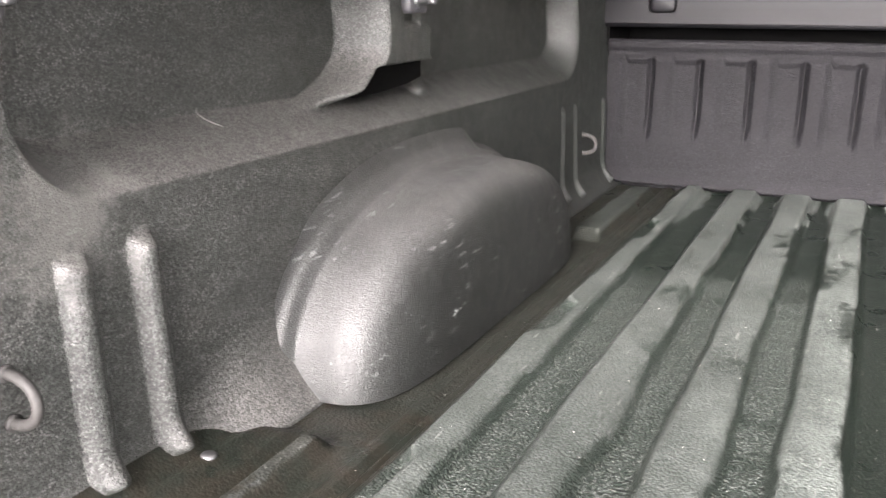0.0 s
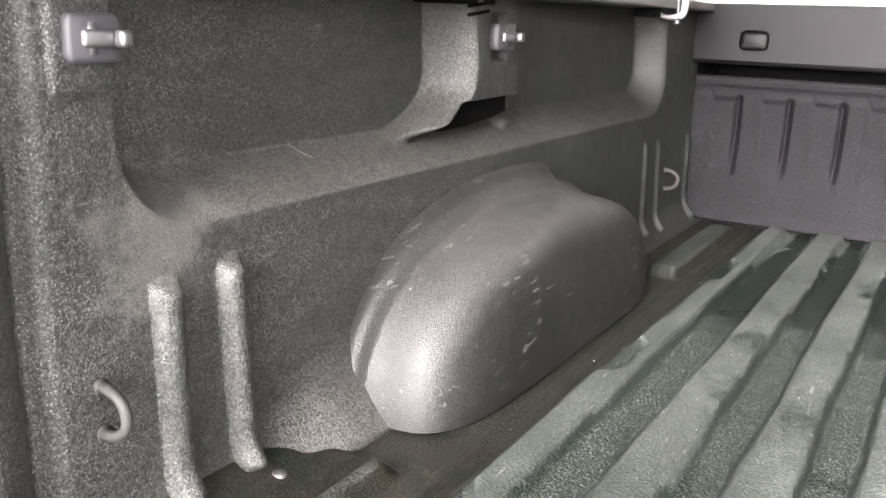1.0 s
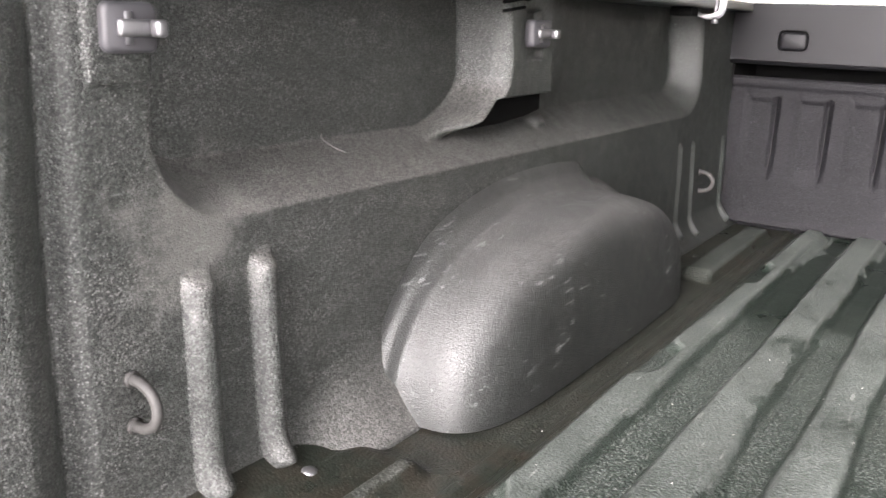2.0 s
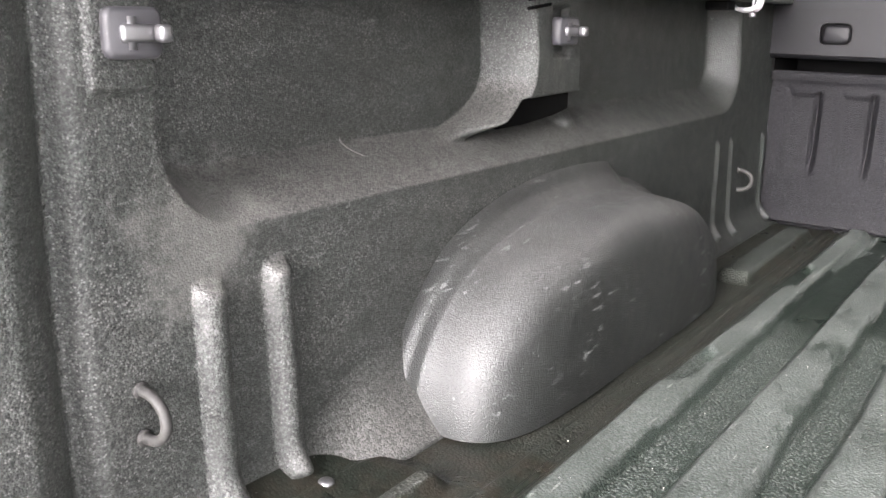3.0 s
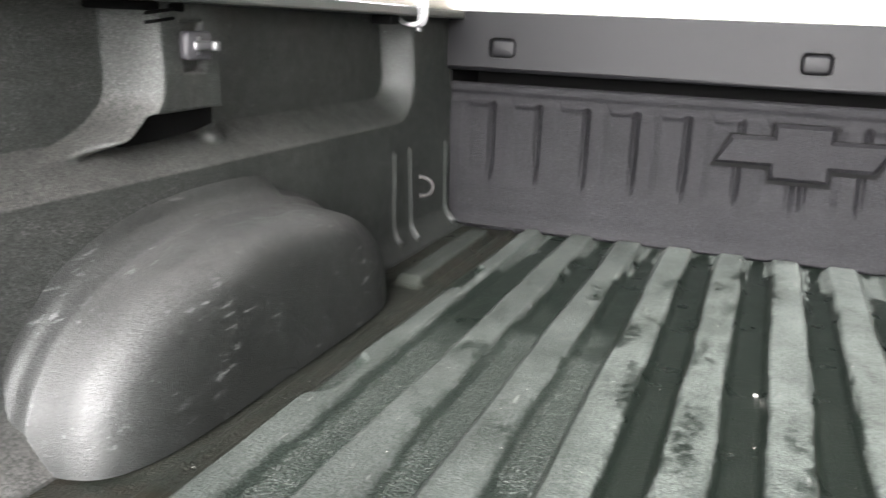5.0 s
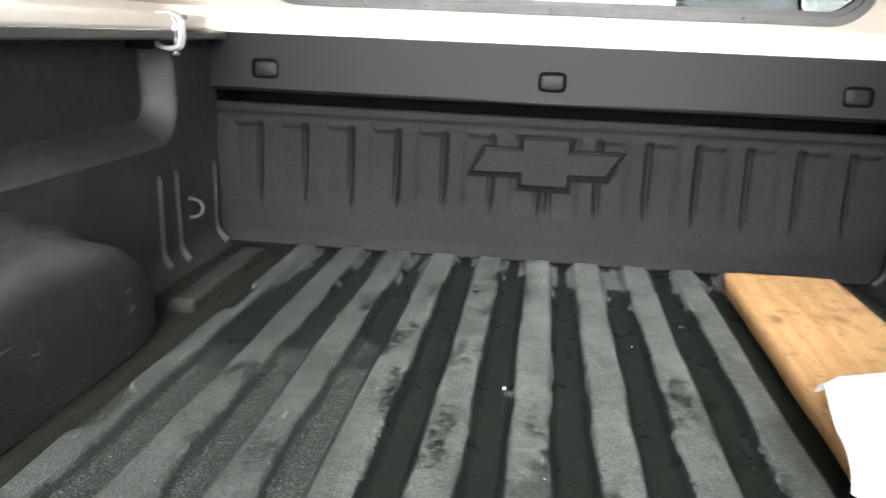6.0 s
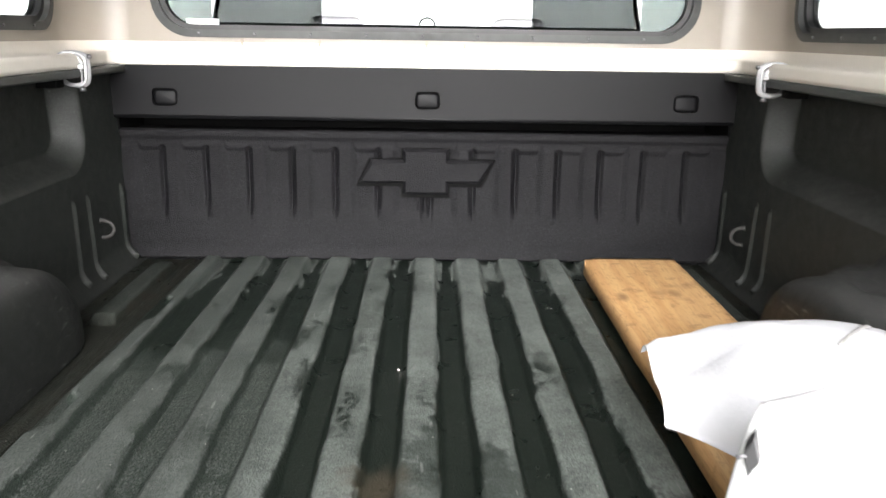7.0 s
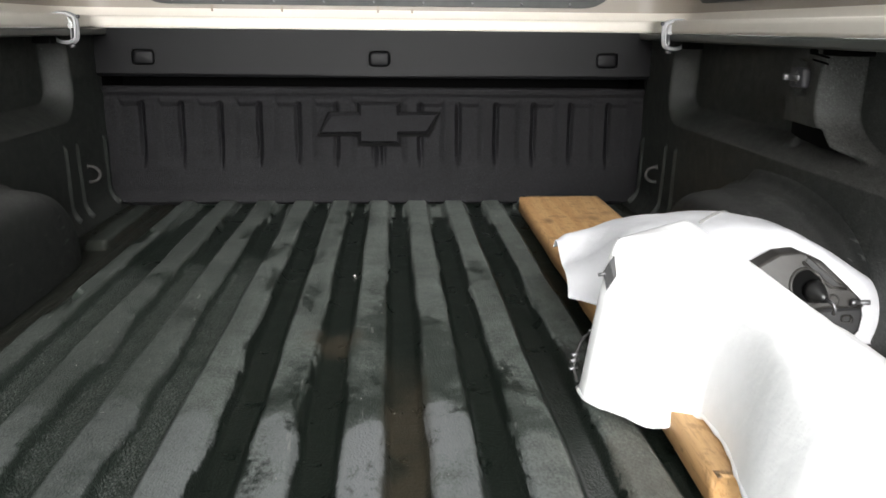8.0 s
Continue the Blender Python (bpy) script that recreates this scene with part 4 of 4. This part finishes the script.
# ---- white bags and the part in them ----
def wrinkle(x, y, scale, seed):
    res = np.zeros_like(x)
    it = np.nditer([x, y], flags=["multi_index"])
    for a, b in it:
        p = Vector((float(a) * scale, float(b) * scale, seed))
        res[it.multi_index] = noise.noise(p) + 0.5 * abs(noise.noise(p * 2.3)) * 2 - 0.3
    return res


# far bag, its mouth open towards the tailgate
u, v = np.meshgrid(np.linspace(0, 1, 90), np.linspace(0, 1, 70), indexing="ij")
bx = 0.352 + 0.478 * u + 0.02 * np.sin(3 * v) * u
back = -0.955 - 0.06 * u - 0.24 * step(u, 0.35, 1.0)
front = -1.115 - 0.25 * step(u, -0.05, 0.42)
by = back + (front - back) * v
crest = 0.118 + 0.042 * step(u, 0.0, 0.32) + 0.019 * step(u, 0.25, 0.55) - 0.090 * step(u, 0.60, 1.0)
dome_v = (1 - np.abs(1.92 * v - 0.84) ** 3.4).clip(0, 1) ** 0.6
dome_v[:, 0] *= 1 - step(u[:, 0], 0.08, 0.25)
dome_v = dome_v * (1 - 0.52 * (1 - step(u, 0.0, 0.22)) * step(v, 0.04, 0.6))
side_u = (0.75 + 0.25 * step(u, 0.0, 0.04)) * (1 - np.clip((u - 0.93) / 0.07, 0, 1) ** 2)
bz = 0.058 + (crest - 0.02) * dome_v * (0.45 + 0.55 * side_u) + 0.0032 * wrinkle(bx, by, 11, 2.0) * dome_v
bag = sheet("white_bag", bx, by, np.maximum(bz, 0.0575), THIN, flip=True)
seam = []
for k in range(9):
    sx, sy = 0.555 + 0.011 * k, -1.185 + 0.010 * k
    near = np.argmin((bx - sx) ** 2 + (by - sy) ** 2)
    seam.append((sx, sy, float(np.maximum(bz, 0.0575).flat[near]) + 0.0015))
part("seam", tube(bmesh.new(), seam, 0.0028, 8, 0.4), THREAD, bag, "grey stitched seam")
tagged(bag, "crumpled white cloth bag lying open on the plank", "bag", "white bags")

# near bag, standing in stiff folds
u, v = np.meshgrid(np.linspace(0, 1, 100), np.linspace(0, 1, 90), indexing="ij")
left = 0.297 + 0.060 * step(v, 0.06, 0.27) + 0.062 * step(v, 0.25, 0.32) - 0.025 * step(v, 0.45, 0.8)
cx = left + (0.80 - left) * u
cyv = -1.455 - 0.47 * v
crease = np.interp(cx, [0.30, 0.328, 0.402, 0.428, 0.473, 0.635, 0.726, 0.80], [0.240, 0.252, 0.274, 0.279, 0.252, 0.142, 0.079, 0.040])
h0 = crease - 0.09 * step(v, 0.05, 1.0) * (crease / 0.25).clip(0.7, 1)
edge_u = (1 - np.clip(1 - u / (0.064 + 0.076 * step(v, 0.0, 0.12)), 0, 1) ** (1.2 + 1.4 * step(v, 0.0, 0.15))) * (1 - np.clip((u - 0.94) / 0.06, 0, 1) ** 2)
edge_v = (1 - np.clip(1 - v / 0.035, 0, 1) ** 2.5) * (1 - np.clip((v - 0.9) / 0.1, 0, 1) ** 2)
low = 0.030 + 0.029 * step(v, 0.27, 0.33)
cz_ = low + (h0 - low) * edge_u * edge_v + 0.0045 * wrinkle(cx, cyv, 9, 5.0) * edge_u * edge_v
bag2 = sheet("white_bag", cx, cyv, np.maximum(cz_, 0.021), SHEET, flip=True)
hem = [(float(cx[0, k]) + 0.002, float(cyv[0, k]), float(np.maximum(cz_, 0.021)[0, k]) + 0.003) for k in range(0, 88, 3)]
part("hem", tube(bmesh.new(), hem, [0.0035 + 0.0012 * math.sin(2.1 * k) for k in range(len(hem))], 8), SHEET, bag2, "rolled white hem")
tagged(bag2, "bright white cloth bag bulging over the plank's near end", "bag", "white bags")


def fitting():
    """A dark moulded vehicle part with a ball socket, ribs and a stud."""
    ob = holder("vehicle_part", "black moulded vehicle part with ball joint in white bag", "vehicle part", at=(0.67, -1.372, 0.058))
    plate = [(-0.105, 0.10), (-0.09, 0.118), (-0.048, 0.139), (-0.017, 0.142), (0.018, 0.128), (0.050, 0.098), (0.074, 0.074), (0.079, 0.062), (0.018, 0.060), (-0.06, 0.045), (-0.10, 0.05)]
    lower = [(-0.06, 0.046), (0.018, 0.058), (0.079, 0.060), (0.081, 0.048), (0.076, 0.024), (0.062, 0.010), (0.03, 0.004), (-0.06, 0.006)]
    lean = lambda b: 0.35 * (b - 0.06)
    housing = part("housing", slab(bmesh.new(), plate, lambda a, b, d: (a, d + lean(b), b), 0.03, 0.004, 0.003), MOULDED, ob, smooth=False)
    lower_part = part("lower_housing", slab(bmesh.new(), lower, lambda a, b, d: (a, d + 0.006 - 0.15 * (0.06 - b), b), 0.03, 0.005, 0.003), BLACK, ob, "black lower half", smooth=False)
    cx0, cz0 = -0.010, 0.094
    rim = rounded(0.027, 0.027, 0.0265, 6)
    rim_ring = part("socket_rim", ring_plate(bmesh.new(), [(cx0 + a, cz0 + b) for a, b in rim], [(cx0 + 0.88 * a, cz0 + 0.88 * b) for a, b in rim], lambda a, b, d: (a, -0.008 + lean(b) + d, b), 0.012), MOULDED, ob)
    # near-black disc: the socket's shade is put into its colour
    part("socket_cup", slab(bmesh.new(), [(cx0 + 0.89 * a, cz0 + 0.89 * b) for a, b in rim], lambda a, b, d: (a, -0.0042 + lean(b) + d, b), 0.004), SHADE_BLACK, rim_ring, "black disc painting the shade in the socket", smooth=False)
    boot = [(cx0 + 0.008, 0.004, cz0 - 0.004), (cx0 + 0.009, -0.006, cz0 - 0.006), (cx0 + 0.011, -0.014, cz0 - 0.008), (cx0 + 0.013, -0.021, cz0 - 0.010), (cx0 + 0.014, -0.026, cz0 - 0.011)]
    boot_part = part("boot", tube(bmesh.new(), boot, [0.0165, 0.016, 0.0125, 0.008, 0.006], 18), GLOSS, ob, "black rubber ball joint boot")
    part("ball_stud", tube(bmesh.new(), [(cx0 + 0.014, -0.026, cz0 - 0.011), (cx0 + 0.019, -0.037, cz0 - 0.013), (cx0 + 0.022, -0.040, cz0 - 0.020), (cx0 + 0.022, -0.039, cz0 - 0.030)], 0.0028, 8), ZINC, boot_part)
    for dx, dz in ((0.0, 0.0), (0.010, 0.008)):
        strip = [(-0.014 + dx, lean(0.127 + dz) - 0.004, 0.128 + dz), (0.008 + dx, lean(0.108 + dz) - 0.004, 0.109 + dz), (0.028 + dx, lean(0.092 + dz) - 0.004, 0.092 + dz), (0.052, lean(0.089) - 0.004, 0.089 + 0.4 * dz)]
        part("ridge", tube(bmesh.new(), strip, 0.0024, 8), MOULDED, housing)
    part("gutter", slab(bmesh.new(), [(-0.010, 0.129), (-0.004, 0.133), (0.040, 0.097), (0.031, 0.094)], lambda a, b, d: (a, lean(b) - 0.0045 + d, b), 0.003), BLACK, housing, "dark groove", smooth=False)
    part("hole_rim", ring_plate(bmesh.new(), [(0.031 + a, 0.074 + b) for a, b in rounded(0.0085, 0.0085, 0.008, 5)], [(0.031 + a, 0.074 + b) for a, b in rounded(0.006, 0.006, 0.0055, 5)], lambda a, b, d: (a, -0.005 + lean(b) + d, b), 0.006), MOULDED, housing)
    part("hole_rim", ring_plate(bmesh.new(), [(0.054 + a, 0.044 + b) for a, b in rounded(0.009, 0.006, 0.0055, 5)], [(0.054 + a, 0.044 + b) for a, b in rounded(0.006, 0.0038, 0.0036, 5)], lambda a, b, d: (a, -0.004 + d, b), 0.006), MOULDED, lower_part)
    stud = part("stud", tube(bmesh.new(), [(0.056, -0.004, 0.071), (0.076, -0.020, 0.076)], 0.0036, 10), ZINC, ob, "bright threaded stud")
    part("stud_collar", tube(bmesh.new(), [(0.056, -0.004, 0.071), (0.061, -0.008, 0.072)], 0.0058, 10), ZINC, stud)
    return ob


fitting()

# a dark bracket's corner with its pin, poking out of the near bag
tip = holder("bracket", "dark metal bracket corner poking out of white bag", "bracket")
leaf = [(0.0, -0.020), (0.009, -0.004), (0.002, 0.020), (-0.006, 0.004)]
part("blade", slab(bmesh.new(), leaf, lambda a, b, d: (a, d, b), 0.03, 0.001, 0.001), BLACK, tip, smooth=False)
part("pin", tube(bmesh.new(), [(0.0, 0.002, 0.003), (-0.012, -0.002, 0.0)], 0.0022, 8), ZINC, tip)
tip.matrix_basis = pose(0.318, -1.507, 0.212, 0, 0, -25)

# wiring with small metal ferrules at the near bag's edge
wire = holder("cable_lead", "thin dark lead with bright metal ferrules", "cable")
path = [(0.345, -1.44, 0.112), (0.325, -1.430, 0.112), (0.306, -1.436, 0.098), (0.295, -1.448, 0.080), (0.291, -1.455, 0.062), (0.296, -1.462, 0.045)]
part("lead", tube(bmesh.new(), path, 0.0022, 8), COATED, wire)
for k, f in ((1, 0.2), (3, 0.0), (3, 0.45), (4, 0.0)):
    a, b = Vector(path[k]), Vector(path[k + 1])
    c = a.lerp(b, f)
    part("ferrule", tube(bmesh.new(), [c - Vector((0.006, 0.003, 0.0)), c + Vector((0.006, 0.003, 0.0))], 0.0026, 8), ZINC, wire)

# ---- grit on the floor ----
bm = bmesh.new()
rng = random.Random(7)
spots = [(-0.043, -0.773, 0.0)] + [(rng.uniform(-0.62, 0.38), rng.uniform(-1.7, -0.03), None) for _ in range(220)]
for gx_, gy_, z0 in spots:
    near = abs((gx_ / PITCH + 0.5) % 1.0 - 0.5) * PITCH
    base_z = (0.0185 if near < 0.026 else 0.0) if z0 is None else z0
    r_ = rng.uniform(0.0003, 0.0008) if z0 is None else 0.0028
    res = bmesh.ops.create_icosphere(bm, subdivisions=1, radius=r_)
    for vv in res["verts"]:
        vv.co = Vector((gx_, gy_, base_z + r_ * 0.5)) + vv.co * rng.uniform(0.7, 1.3)
tagged(part("floor_grit", bm, CRUMB), "pale grit and crumbs scattered over the bed floor", "grit", kind="stuff")
# drain plug by the rear corner
plug = part("drain_plug", dome(bmesh.new(), (0, 0, 0), 0.009, 0.45), ZINC)
plug.location = (-0.752, -1.504, 0.012)
tagged(plug, "bright round metal plug in the rear floor corner", "plug")

# ---- the cab ahead, through the front window ----
cab = holder("truck_cab", "truck cab close ahead with dark sliding rear window", "truck cab")
part("back_wall", boxed(-0.90, 0.90, 0.26, 0.30, -0.2, 0.612, 0.008), PALE, cab, "pale painted cab back", smooth=False)
for side in (-1, 1):
    part("body_pillar", boxed(*sorted((side * 0.80, side * 0.90)), 0.26, 0.32, 0.60, 1.2, 0.02), PALE, cab, "pale painted cab corner")
    post = [(side * a, b) for a, b in ((0.606, 0.60), (0.618, 0.60), (0.598, 0.70), (0.575, 1.18), (0.563, 1.18), (0.586, 0.70))]
    part("window_post", slab(bmesh.new(), post[::side], lambda a, b, d: (a, 0.296 + d, b), 0.012), SMOKE, cab, smooth=False)
    part("rear_glass", slab(bmesh.new(), [(side * 0.447 + u, 0.90 + v) for u, v in rounded(0.148, 0.29, 0.02, 6)], lambda a, b, d: (a, 0.285 + d, b), 0.006), TINT, cab, "dark tinted cab glass", smooth=False)
    part("side_glass", slab(bmesh.new(), [(side * 0.706 + u, 0.90 + v) for u, v in rounded(0.095, 0.29, 0.02, 6)], lambda a, b, d: (a, 0.285 + d, b), 0.006), SIDE, cab, "pale green cab glass", smooth=False)
    # see-through slab in place of a solid headrest, brightened by the glow behind
    part("headrest", boxed(*sorted((side * 0.19, side * 0.352)), 0.36, 0.44, 0.52, 0.646, 0.03, 3), SEE_THROUGH, cab, "pale headrest shape, see-through so the backdrop brightens it")
part("cab_roof", boxed(-0.9, 0.9, 0.26, 2.0, 1.18, 1.24, 0.02), PALE, cab, smooth=False)
part("sill", boxed(-0.60, 0.60, 0.255, 0.30, 0.6125, 0.622, 0.003), RUBBER, cab, smooth=False)
loop = [(0.022 * math.cos(a), 0.25, 0.622 + 0.020 * math.sin(a)) for a in (math.pi * k / 12 for k in range(13))]
part("window_latch", tube(bmesh.new(), loop, 0.0025, 6), SMOKE, cab)

# ---- haze all round, far off ----
ang = np.linspace(-2.0, 2.0, 48)
HA, HZ = np.meshgrid(ang, np.linspace(-2, 30, 6), indexing="ij")
tagged(sheet("backdrop", 60 * np.sin(HA), 60 * np.cos(HA), HZ, HAZE), "bright white overcast haze far beyond the windows", "sky", kind="structure")

# ---- ground ----
bm = bmesh.new()
bmesh.ops.create_grid(bm, x_segments=2, y_segments=2, size=300)
ground = part("ground", bm, ASPHALT, smooth=False)
ground.location.z = -0.85
tagged(ground, "pale concrete ground round the truck", "ground", kind="structure")
